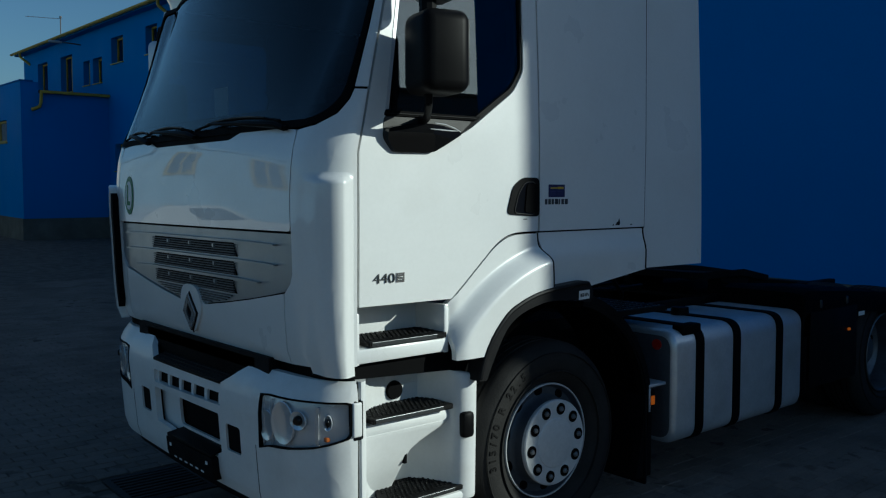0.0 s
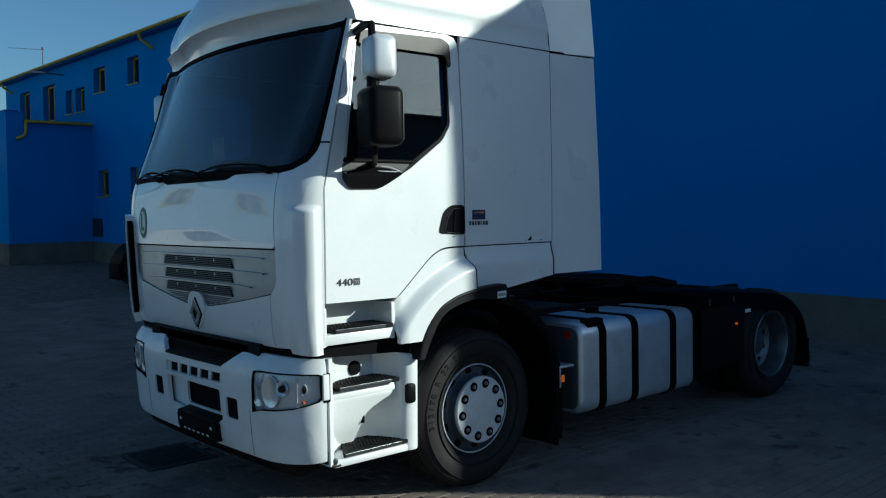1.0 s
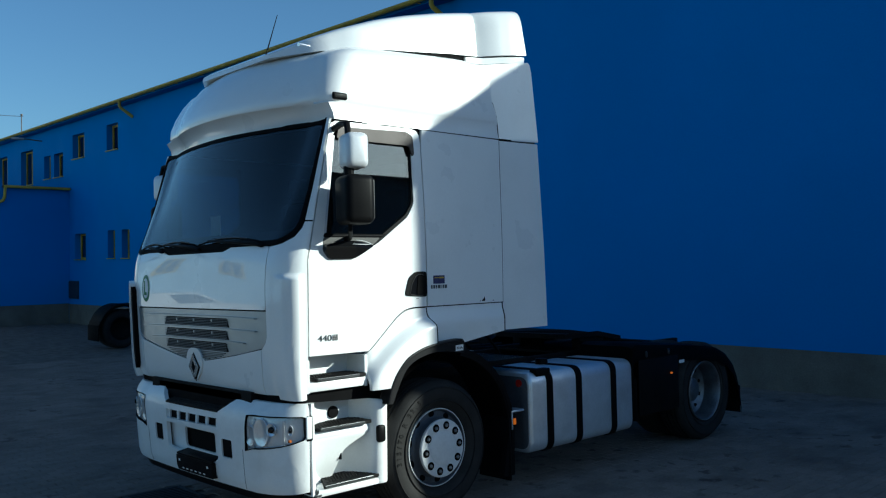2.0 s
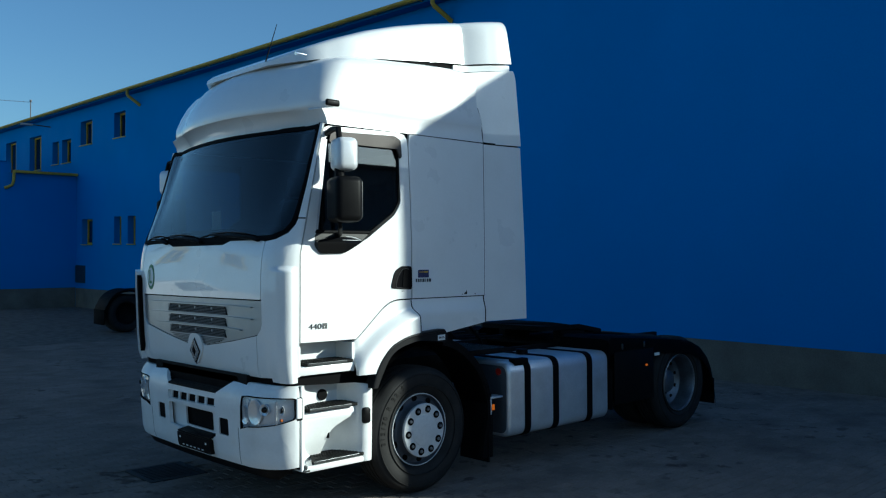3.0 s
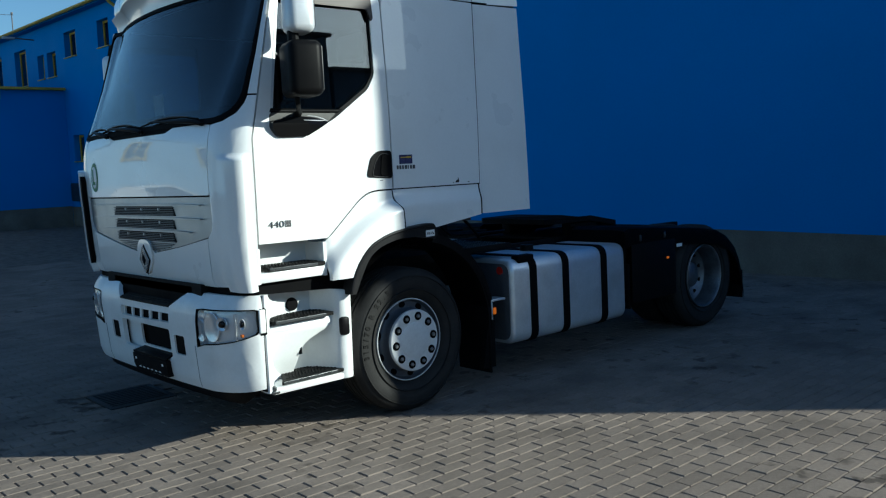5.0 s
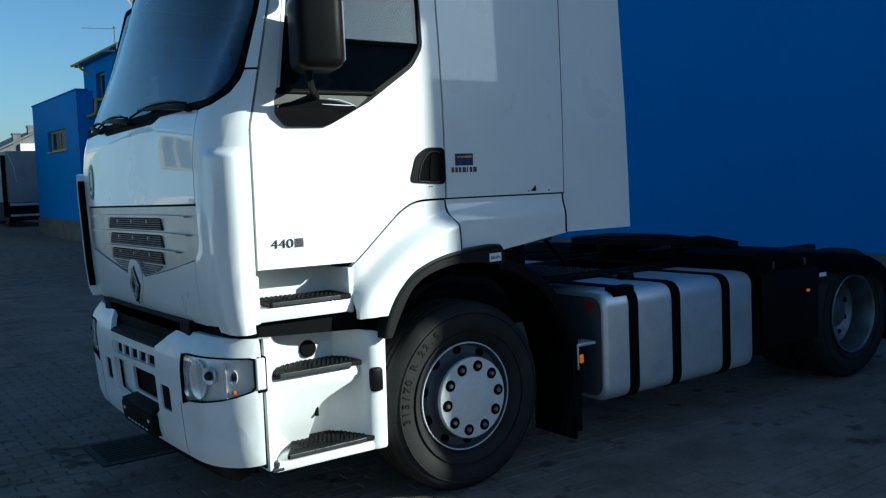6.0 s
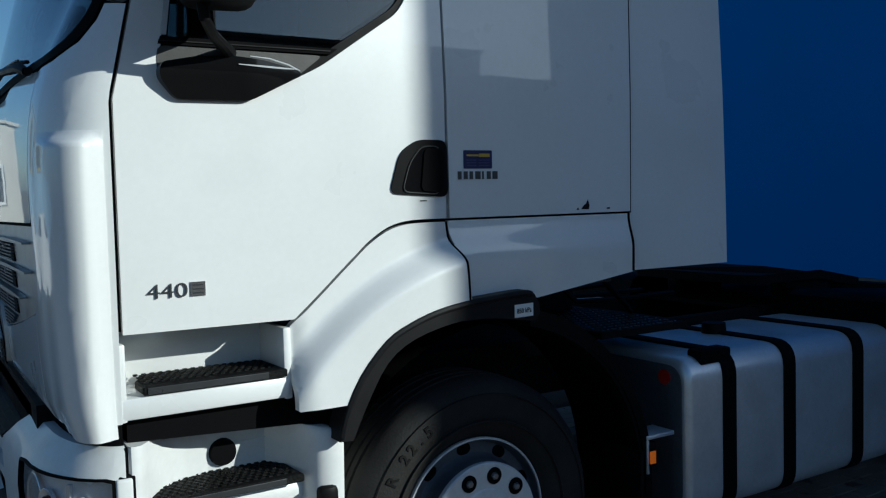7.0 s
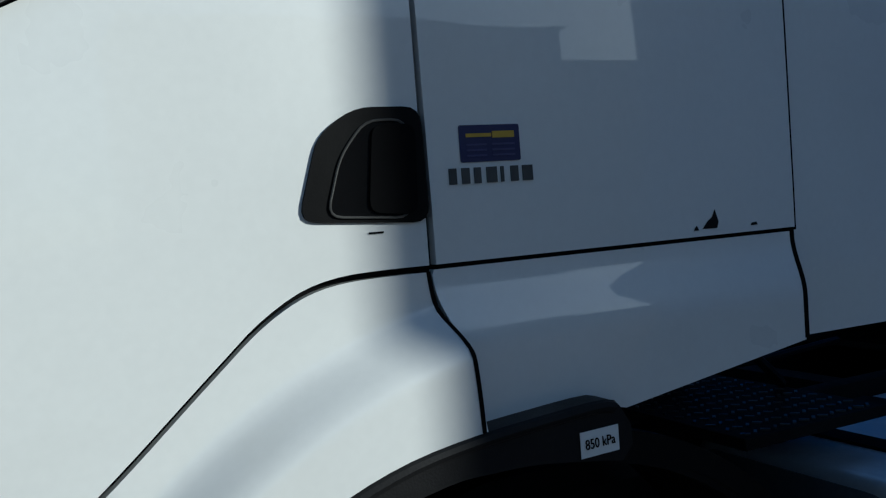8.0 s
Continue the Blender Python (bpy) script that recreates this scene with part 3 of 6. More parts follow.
grille = nose_part("grille", [(-0.796, 1.566), (0.796, 1.566), (0.795, 1.4), (0.785, 1.365), (0.74, 1.322), (0.6, 1.29), (0.487, 1.266), (0.3, 1.232), (0.115, 1.203), (-0.115, 1.203), (-0.3, 1.232), (-0.487, 1.266), (-0.6, 1.29), (-0.74, 1.322), (-0.785, 1.365), (-0.795, 1.4)], 0.012, GRILLE, truck, by=-0.010, label="silver pointed grille with dark louvres")
for z, w0 in ((1.480, 0.405), (1.394, 0.398), (1.309, 0.388)):
    nose_part("vent", [(-w0, z - 0.032), (w0, z - 0.032), (w0 - 0.03, z + 0.030), (-w0 + 0.03, z + 0.030)], 0.006, SEAM, grille, by=-0.006)
    for k in range(5):
        zz = z - 0.027 + 0.0115 * k
        nose_part("louvre", [(-w0 + 0.01, zz), (w0 - 0.01, zz), (w0 - 0.012, zz + 0.005), (-w0 + 0.012, zz + 0.005)], 0.010, LOUVRE, grille, by=0.002)
    for k in (-0.22, 0.0, 0.22):
        nose_part("clip", rect(k - 0.006, k + 0.006, z + 0.004, z + 0.02), 0.01, GRILLE, grille, by=0.004)
    wide = 0.70 if z > 1.33 else 0.58
    nose_part("blade", [(-wide, z + 0.034), (wide, z + 0.034), (wide, z + 0.040), (0.42, z + 0.046), (-0.42, z + 0.046), (-wide, z + 0.040)], 0.022, GRILLE, grille, by=0.014)
for k, w0 in enumerate((0.36, 0.335, 0.31, 0.25, 0.18)):
    zz = 1.262 - 0.0115 * k
    nose_part("louvre", [(-w0, zz), (w0, zz), (w0 - 0.01, zz + 0.005), (-w0 + 0.01, zz + 0.005)], 0.010, LOUVRE, grille, by=0.002)
emblem = nose_part("emblem", [(0, 1.054), (0.058, 1.147), (0, 1.24), (-0.058, 1.147)], 0.02, EMBLEM, truck, by=0.026, holes=[[(0, 1.10), (0.027, 1.147), (0, 1.194), (-0.027, 1.147)]], label="chrome diamond badge")
nose_part("backing", [(0, 1.042), (0.066, 1.147), (0, 1.252), (-0.066, 1.147)], 0.006, SEAM, emblem, by=0.016, label="black ground of the badge")
nose_part("surround", rounded([(0, 1.03), (0.07, 1.11), (0.105, 1.20), (0.062, 1.285), (-0.062, 1.285), (-0.105, 1.20), (-0.07, 1.11)], 0.05, 5), 0.024, WHITE, truck, by=0.012)
def swell(u, z, d):
    """The corner deflector grows out of the panel towards the door and fades at its top."""
    a = max(0.0, min(1.0, (abs(u) - 0.84) / 0.09)) * max(0.0, min(1.0, (0.983 - abs(u)) / 0.034))
    b = max(0.0, min(1.0, (1.815 - z) / 0.035))
    return nose(u, z, d - 0.002 - 0.042 * a * a * (3 - 2 * a) * b * b * (3 - 2 * b))


for s in (1, -1):
    corner = nose_part("corner_panel", [(s * 0.744, 1.012), (s * 0.84, 1.02), (s * 0.997, 1.03), (s * 0.997, 2.152), (s * 0.945, 2.152), (s * 0.938, 2.11), (s * 0.912, 2.052), (s * 0.86, 2.008), (s * 0.802, 1.993), (s * 0.802, 1.40), (s * 0.790, 1.362), (s * 0.748, 1.314)], 0.02, WHITE, truck, label="white cab corner panel")
    if s == 1:
        part("air_deflector", patch([(0.84, 0.992), (0.984, 0.992), (0.984, 1.818), (0.84, 1.818)], swell, 0.02, (), U_CUTS + [0.862, 0.888, 0.938, 0.957, 0.966], Z_CUTS + [1.78, 1.79, 1.80, 1.81]), WHITE, truck, "white swelling corner deflector", 50)
    else:
        defl = nose_part("air_deflector", rounded([(s * 0.825, 1.0), (s * 0.975, 1.0), (s * 0.972, 1.765), (s * 0.90, 1.79), (s * 0.825, 1.77)], 0.02), 0.045, WHITE, truck, by=0.042, label="raised white corner deflector")
        nose_part("slot", rounded([(s * 0.806, 1.12), (s * 0.823, 1.07), (s * 0.823, 1.74), (s * 0.806, 1.70)], 0.005), 0.04, SEAM, defl, by=0.036, label="black air slot")
    nose_part("pillar", [(s * 0.944, 2.162), (s * 0.997, 2.162), (s * 0.997, 2.855), (s * 0.945, 2.855)], 0.03, WHITE, truck, label="white windscreen pillar")
WS = rounded([(-0.937, 2.16), (-0.93, 2.10), (-0.90, 2.045), (-0.85, 2.012), (-0.80, 2.005), (0.80, 2.005), (0.85, 2.012), (0.90, 2.045), (0.93, 2.10), (0.937, 2.16), (0.937, 2.845), (-0.937, 2.845)], 0.045, 5)
WG = rounded([(-0.915, 2.17), (-0.905, 2.115), (-0.875, 2.065), (-0.83, 2.038), (0.83, 2.038), (0.875, 2.065), (0.905, 2.115), (0.915, 2.17), (0.917, 2.82), (-0.917, 2.82)], 0.04, 5)
screen = nose_part("windscreen", WG, 0.006, GLASS, truck, by=-0.004, label="dark tinted windscreen reflecting the sky")
nose_part("seal", WS, 0.012, SEAM, screen, by=0.003, holes=[WG], label="black rubber seal")
nose_part("cowl", [(-0.46, 1.955), (0.46, 1.955), (0.46, 2.02), (-0.46, 2.02)], 0.04, SEAM, truck, by=-0.004, label="black scuttle below the windscreen")
for pivot, elbow, tip, blade_from, blade_to in ((0.74, 0.48, 0.22, 0.70, 0.08), (0.08, -0.15, -0.36, 0.04, -0.50), (-0.42, -0.55, -0.68, -0.38, -0.76)):
    wiper = part("wiper", bar([nose(pivot, 2.004, -0.02), nose(pivot - 0.05, 2.022, -0.035), nose(elbow, 2.042, -0.045), nose(tip, 2.058, -0.036)], [0.012, 0.016, 0.012, 0.006], 8), BLACK, truck)
    blade_pts = [nose(blade_from + (blade_to - blade_from) * k / 6, 2.038 + 0.030 * (1 - (k / 3 - 1) ** 2), -0.020) for k in range(7)]
    part("blade", bar(blade_pts, 0.006, 6), SEAM, wiper)
    part("blade_spine", bar([p + Vector((-0.007, 0, 0.006)) for p in blade_pts[1:6]], 0.0035, 6), SADDLE_GREY, wiper)
    part("pivot", lathe([(0, -0.012), (0.011, -0.012), (0.012, 0.012), (0, 0.012)], nose(pivot, 2.004, -0.014), 12), BLACK, wiper)

# low-noise mark on the bonnet
mark = nose_part("round_sticker", [(-0.656 + 0.056 * math.cos(2 * math.pi * k / 24), 1.724 + 0.108 * math.sin(2 * math.pi * k / 24)) for k in range(24)], 0.002, GREEN, hood, by=0.003, label="round green and white sticker with the letter L")
nose_part("disc", [(-0.656 + 0.041 * math.cos(2 * math.pi * k / 24), 1.724 + 0.08 * math.sin(2 * math.pi * k / 24)) for k in range(24)], 0.002, PAPER, mark, by=0.005)
nose_part("letter", [(-0.676, 1.669), (-0.638, 1.669), (-0.638, 1.692), (-0.661, 1.692), (-0.661, 1.784), (-0.676, 1.784)], 0.002, GREEN, mark, by=0.007)


# cab sides
def flank(s, out=0.0, shape=None):
    def place(x, z, d):
        extra = shape(x, z) if shape else 0.0
        return Vector((x, s * (half_width(z) + out + extra - d), z))
    return place


def arch_flare(x, z):
    r = math.hypot(x - 0.1, z - 0.5)
    t = max(0.0, min(1.0, (1.005 - r) / 0.085))
    return 0.078 * t * t * (3 - 2 * t)


def fairing_flare(x, z):
    return -0.016 + 0.022 * (x - 0.72) / 0.5


def upper_flare(x, z):
    return -0.07 + 0.075 * (x - 0.68) / 0.45


def skirt_bulge(x, z):
    t = max(0.0, min(1.0, (1.535 - z) / 0.12))
    return -0.004 + 0.027 * t * t * (3 - 2 * t)


def side_part(name, outer, depth, mat, parent, s, out=0.0, holes=(), shape=None, label="", du=0.12, dv=0.08):
    xs, zs = [p[0] for p in outer], [p[1] for p in outer]
    return part(name, patch(outer, flank(s, out, shape), depth, holes, steps(min(xs), max(xs), du), steps(min(zs), max(zs), dv)), mat, parent, label, 30)


def arc(cx, cz, r, a0, a1, n):
    return [(cx + r * math.cos(radians(a0 + (a1 - a0) * k / n)), cz + r * math.sin(radians(a0 + (a1 - a0) * k / n))) for k in range(n + 1)]


WING_RADII = [0.74, 0.80, 0.82, 0.84, 0.86, 0.885, 0.905, 0.92, 0.935, 0.95, 0.965, 0.98, 0.995, 1.01, 1.02, 1.03]


def ray_edge(th, loop):
    """Distance from the arch centre to the line loop in the direction th."""
    best = 2.0
    c, q = math.cos(th), math.sin(th)
    for (x1, z1), (x2, z2) in zip(loop, loop[1:]):
        dx, dz = x2 - x1, z2 - z1
        det = c * -dz + dx * q
        if abs(det) < 1e-9:
            continue
        t = ((x1 - 0.1) * -dz + dx * (z1 - 0.5)) / det
        k = (c * (z1 - 0.5) - q * (x1 - 0.1)) / det
        if t > 0 and -1e-6 <= k <= 1 + 1e-6:
            best = min(best, t)
    return best


def smooth_line(pts, n=5):
    """Points along a smooth line through pts."""
    out = []
    q = [Vector(p) for p in ([pts[0]] + list(pts) + [pts[-1]])]
    for i in range(1, len(q) - 2):
        for k in range(n):
            t = k / n
            out.append(tuple(0.5 * (2 * q[i] + (q[i + 1] - q[i - 1]) * t + (2 * q[i - 1] - 5 * q[i] + 4 * q[i + 1] - q[i + 2]) * t * t + (3 * q[i] - q[i - 1] - 3 * q[i + 1] + q[i + 2]) * t ** 3)))
    return out + [tuple(pts[-1])]


SEAM_LINE = smooth_line([(-0.64, 1.268), (-0.571, 1.327), (-0.496, 1.394), (-0.436, 1.447), (-0.383, 1.492), (-0.319, 1.530), (-0.255, 1.547), (-0.18, 1.551), (-0.10, 1.551)], 3)
SKIRT_LINE = smooth_line([(-0.100, 1.541), (-0.093, 1.492), (-0.075, 1.439), (-0.067, 1.40), (-0.062, 1.344), (-0.059, 1.285)])
LIP_OUT = smooth_line([(0.20, 1.283), (0.17, 1.299), (0.05, 1.293), (-0.075, 1.282), (-0.19, 1.263), (-0.291, 1.230), (-0.373, 1.186), (-0.465, 1.087), (-0.521, 0.976), (-0.540, 0.896)], 3)
LIP_IN = smooth_line([(0.20, 1.19), (0.046, 1.214), (-0.05, 1.218), (-0.134, 1.214), (-0.273, 1.178), (-0.369, 1.115), (-0.442, 1.0), (-0.495, 0.893)], 3)
WING_LOOP = [(-0.656, 0.9), (-0.656, 1.235), *[(x, z - 0.011) for x, z in SEAM_LINE[:-1]], (-0.101, 1.540), (0.1, 1.56)]
LIP_LOOP = [(0.5, 1.283), *LIP_OUT, (-0.60, 0.55)]
WINDOW = rounded([(-1.012, 1.96), (-0.965, 1.903), (-0.76, 1.905), (-0.53, 2.02), (-0.265, 2.20), (-0.200, 2.30), (-0.212, 2.775), (-0.265, 2.805), (-0.86, 2.785), (-0.905, 2.75)], 0.03, 3)
DOOR = [(-1.13, 1.271), *SEAM_LINE, (-0.100, 1.95), (-0.107, 2.31), (-0.122, 2.74), (-0.130, 2.80), (-0.155, 2.832), (-0.21, 2.846), (-0.88, 2.836), (-0.915, 2.82), (-0.93, 2.79), (-1.13, 1.90)]
for s in (-1, 1):
    part("side_frame", patch([(-1.14, 1.278), (-0.63, 1.276), (-0.38, 1.40), (-0.1, 1.30), (0.74, 1.36), (0.74, 2.86), (-0.92, 2.86), (-1.14, 1.9)], flank(s, -0.022), 0.03, [[(-0.985, 2.0), (-0.62, 2.0), (-0.24, 2.26), (-0.24, 2.77), (-0.885, 2.75)]], [], steps(1.0, 2.86, 0.12)), SEAM, truck)
    door = side_part("door", DOOR, 0.022, WHITE, truck, s, holes=[WINDOW], label="white cab door with a cut-off window")
    side_part("window_frame", WINDOW, 0.02, BLACK, door, s, -0.008, [[(x * 0.96 - 0.021, 2.42 + (z - 2.42) * 0.92) for x, z in WINDOW if z > 1.88]], label="black window surround")
    pane = [(-1.0, 2.07), (-0.49, 2.05), (-0.245, 2.205), (-0.202, 2.30), (-0.212, 2.775), (-0.88, 2.77)]
    side_part("side_window", pane, 0.005, SIDE_GLASS, door, s, -0.018, label="dark side window reflecting the roofs")
    side_part("sill_strip", [(-1.008, 2.052), (-0.50, 2.056), (-0.475, 2.074), (-1.0, 2.074)], 0.02, SEAM, door, s, 0.002, label="black rubber window sill")
    side_part("sill_line", [(-1.006, 2.060), (-0.50, 2.064), (-0.50, 2.067), (-1.006, 2.063)], 0.01, FENDER, door, s, 0.006)
    side_part("window_trim", [(-1.000, 2.078), (-0.984, 2.078), (-0.894, 2.735), (-0.908, 2.735)], 0.016, MIRROR_SHELL, door, s, 0.003, label="pale strip at the window edge")
    side_part("wind_deflector", rounded([(-0.885, 2.715), (-0.24, 2.715), (-0.212, 2.64), (-0.195, 2.66), (-0.205, 2.785), (-0.265, 2.815), (-0.865, 2.795)], 0.02), 0.012, SMOKE, door, s, 0.016, label="smoked wind deflector")
    base = side_part("mirror_base", rounded([(-1.010, 2.048), (-1.014, 1.96), (-0.967, 1.907), (-0.765, 1.91), (-0.600, 1.992), (-0.525, 2.05)], 0.02, 3), 0.03, SADDLE_GREY, door, s, 0.002, label="grey and black mirror base")
    low_edge = rounded([(-1.013, 1.998), (-1.016, 1.96), (-0.969, 1.903), (-0.763, 1.906), (-0.598, 1.990), (-0.618, 2.002), (-0.72, 2.020), (-0.81, 2.026), (-0.91, 2.020)], 0.018, 3)
    side_part("saddle", low_edge, 0.05, GLOSS_BLACK, base, s, 0.016, shape=lambda x, z: 0.026 * max(0.0, min(1.0, (z - 1.90) / 0.08)) * max(0.0, min(1.0, (-0.60 - x) / 0.16)), label="black bulged mirror foot", du=0.03, dv=0.012)
    # Pale lines drawn in where the glossy foot shows highlights.
    part("saddle_edge", bar([(x, s * (half_width(z) + y), z) for x, z, y in ((-0.80, 2.003, 0.046), (-0.73, 2.001, 0.042), (-0.67, 2.001, 0.030), (-0.615, 2.003, 0.016))], [0.0015, 0.003, 0.003, 0.0015], 6), MIRROR_SHELL, base)
    part("saddle_edge", bar([(x, s * (half_width(z) + y), z) for x, z, y in ((-0.76, 2.030, 0.030), (-0.70, 2.027, 0.024), (-0.64, 2.013, 0.018), (-0.605, 2.000, 0.014))], [0.0015, 0.0025, 0.003, 0.0015], 6), MIRROR_SHELL, base)
    side_part("quarter_bar", [(-0.95, 2.07), (-0.935, 2.07), (-0.925, 2.27), (-0.955, 2.33), (-0.962, 2.33), (-0.94, 2.27)], 0.02, BLACK, door, s, -0.006)
    # handle: black recess with a darker grip hollow
    handle = side_part("door_handle", rounded([(-0.312, 1.635), (-0.095, 1.620), (-0.098, 1.806), (-0.21, 1.806), (-0.272, 1.765)], 0.03), 0.03, BLACK, door, s, 0.006, label="black recessed door handle")
    hollow = rounded([(-0.268, 1.640), (-0.13, 1.630), (-0.125, 1.785), (-0.195, 1.785), (-0.24, 1.73)], 0.025)
    side_part("grip_hollow", hollow, 0.004, GLOSS_BLACK, handle, s, 0.008)
    # Lighter grey line paints the bezel's highlight round the hollow.
    part("hollow_edge", bar([(x, s * (half_width(z) + 0.009), z) for x, z in hollow + hollow[:1]], 0.0022, 6), SADDLE_GREY, handle)
    side_part("grip", rounded([(-0.20, 1.642), (-0.118, 1.635), (-0.112, 1.778), (-0.185, 1.778)], 0.02), 0.008, SEAM, handle, s, 0.013)
    side_part("sleeper_panel", [(-0.087, 1.551), (0.720, 1.551), (0.726, 2.842), (-0.10, 2.845), (-0.112, 2.74), (-0.097, 2.31), (-0.090, 1.95)], 0.022, WHITE, truck, s, label="flat white sleeper side panel")
    side_part("skirt_panel", [(-0.09, 1.543), (0.712, 1.543), (0.712, 1.324), (0.257, 1.262), (0.20, 1.275), *[(x + 0.005, z) for x, z in reversed(SKIRT_LINE[1:])]], 0.022, WHITE, truck, s, shape=skirt_bulge, label="white panel below the sleeper", du=0.06, dv=0.02)
    wing_bm = bmesh.new()
    grid = []
    n_ang = 46
    for i in range(n_ang + 1):
        row = []
        for rr in WING_RADII + [9.0]:
            a0 = float(np.interp(min(rr, 1.06), [0.788, 0.85, 0.91, 0.95, 1.00, 1.06], [101.2, 101.0, 100.3, 100.6, 101.2, 101.2]))
            th = radians(a0 + (146.4 - a0) * i / n_ang)
            rout = ray_edge(th, WING_LOOP)
            rin = min(rout - 0.004, max(ray_edge(th, LIP_LOOP) - 0.002, 0.503 / math.sin(th)))
            q = max(rin, min(rr, rout))
            x, z = 0.1 + q * math.cos(th), 0.5 + q * math.sin(th)
            curl = max(0.0, (-0.60 - x) / 0.065)
            row.append((wing_bm.verts.new((x, s * (half_width(z) + arch_flare(x, z) - 0.03 * curl * curl), z)), wing_bm.verts.new((x, s * (half_width(z) + arch_flare(x, z) - 0.03 * curl * curl - 0.03), z))))
        grid.append(row)
    for g, h in zip(grid, grid[1:]):
        for k in range(len(g) - 1):
            wing_bm.faces.new((g[k][0], g[k + 1][0], h[k + 1][0], h[k][0]))
    for line in ([g[0] for g in grid], [g[-1] for g in grid], grid[0], grid[-1]):
        for p, q in zip(line, line[1:]):
            wing_bm.faces.new((p[0], q[0], q[1], p[1]))
    bmesh.ops.remove_doubles(wing_bm, verts=wing_bm.verts, dist=0.0006)
    part("wing", wing_bm, WHITE, truck, "white flared wing over the wheel", 40)
    lip = side_part("wheel_arch", LIP_OUT + LIP_IN[::-1] + [(0.222, 1.215), (0.22, 1.25)], 0.09, FENDER, truck, s, 0.080, label="black plastic wheel-arch lip", du=0.2, dv=0.2)
    part("lip_roll", bar([(x + 0.009 * (x - 0.1) / -0.8, s * (half_width(z) + 0.078), z - 0.010) for x, z in LIP_OUT[2:-1]], 0.011, 8), FENDER, lip)
    # inner mudguard
    mb = bmesh.new()
    rows = []
    for x, z in arc(0.1, 0.5, 0.69, 152, -12, 26):
        rows.append([mb.verts.new((x, s * 1.20, z)), mb.verts.new((x, s * 0.80, z))])
    for a, b in zip(rows, rows[1:]):
        mb.faces.new((a[0], a[1], b[1], b[0]))
    bmesh.ops.solidify(mb, geom=list(mb.faces), thickness=0.015)
    part("mudguard", mb, BLACK, truck, "black inner mudguard")
    side_part("guard_edge", arc(0.1, 0.5, 0.735, 78, 4, 16) + [(0.83, 0.16), (0.70, 0.16)] + arc(0.1, 0.5, 0.675, 4, 78, 16), 0.05, BLACK, truck, s, 0.0, du=0.3, dv=0.3)
    part("mudflap", boxes((0.765, 0.785, min(s * 1.2, s * 0.85), max(s * 1.2, s * 0.85), 0.12, 0.62), bevel=0.006), BLACK, truck, "black rubber mudflap")
    # side deflectors behind the cab
    side_part("side_fairing", [(0.727, 1.325), (1.250, 1.326), (1.190, 2.842), (0.732, 2.838)], 0.022, WHITE, truck, s, 0.004, shape=fairing_flare, label="white wind fairing behind the sleeper")
    side_part("fairing_top", [(0.735, 2.852), (1.190, 2.856), (1.150, 3.44), (1.138, 3.50), (1.122, 3.523), (0.58, 3.443), (0.60, 3.41), (0.62, 3.33), (0.63, 3.25), (0.62, 3.18), (0.64, 3.14), (0.69, 3.04), (0.717, 2.95)], 0.022, WHITE, truck, s, 0.004, shape=upper_flare, label="white upper wind fairing")
    side_part("fairing_gap", rect(0.735, 1.185, 2.832, 2.862), 0.008, SEAM, truck, s, -0.02, shape=fairing_flare)
    side_part("skirt_seal", rect(0.709, 0.720, 1.328, 1.546), 0.03, SEAM, truck, s, 0.0015, shape=skirt_bulge, dv=0.02)
    part("wing_seam", bar([(x - 0.003, s * (half_width(z) + arch_flare(x - 0.01, z) + 0.0005), z) for x, z in SKIRT_LINE], 0.0038, 6), SEAM, truck)
    side_part("fairing_seal", [(0.718, 1.545), (0.7275, 1.545), (0.7355, 2.85), (0.728, 2.95), (0.718, 3.04), (0.680, 3.14), (0.672, 3.14), (0.710, 3.04), (0.72, 2.95), (0.727, 2.85)], 0.02, SEAM, truck, s, -0.003)
    # small things on the side
    if s == -1:
        y = -half_width(1.36) - 0.004
        lettering("badge_number", "440", 0.058, side_frame(-1.008, y, 1.380), BADGE, door, "grey raised power number", 0.003, 1.3, bold=-0.0008)
        side_part("badge_tail", rect(-0.946, -0.904, 1.362, 1.402), 0.003, CHROME, door, s, 0.004, label="chrome badge tail")
        for k in range(3):
            side_part("badge_line", rect(-0.94, -0.91, 1.369 + 0.011 * k, 1.373 + 0.011 * k), 0.003, BADGE, door, s, 0.006)
        for k, w in enumerate((0.013, 0.014, 0.012, 0.019, 0.005, 0.014, 0.019)):
            x = -0.053 + 0.0233 * k + (0.004 if k == 4 else 0)
            side_part("badge_bar", rect(x, x + w, 1.678, 1.704), 0.004, BADGE, truck, s, 0.004)
        st = side_part("sticker", rounded(rect(-0.030, 0.085, 1.713, 1.774), 0.004), 0.001, STICKER, truck, s, 0.002, label="dark blue sticker with yellow print")
        for a, b, c, d in ((-0.018, 0.03, 1.754, 1.760), (0.032, 0.074, 1.752, 1.763)):
            side_part("print", rect(a, b, c, d), 0.001, GOLD, st, s, 0.0035)
        for k in range(3):
            side_part("print", rect(-0.018, 0.02, 1.722 + 0.009 * k, 1.725 + 0.009 * k), 0.001, PRINT, st, s, 0.0035)
            side_part("print", rect(0.03, 0.074, 1.722 + 0.009 * k, 1.725 + 0.009 * k), 0.001, PRINT, st, s, 0.0035)
        side_part("maker_tag", rect(-0.20, -0.175, 1.609, 1.612), 0.001, SEAM, door, s, 0.002)
        side_part("paint_chip", [(0.477, 1.565), (0.513, 1.564), (0.517, 1.577), (0.509, 1.6), (0.501, 1.585), (0.49, 1.579)], 0.001, FENDER, truck, s, 0.0015, label="dark chip in the paint")
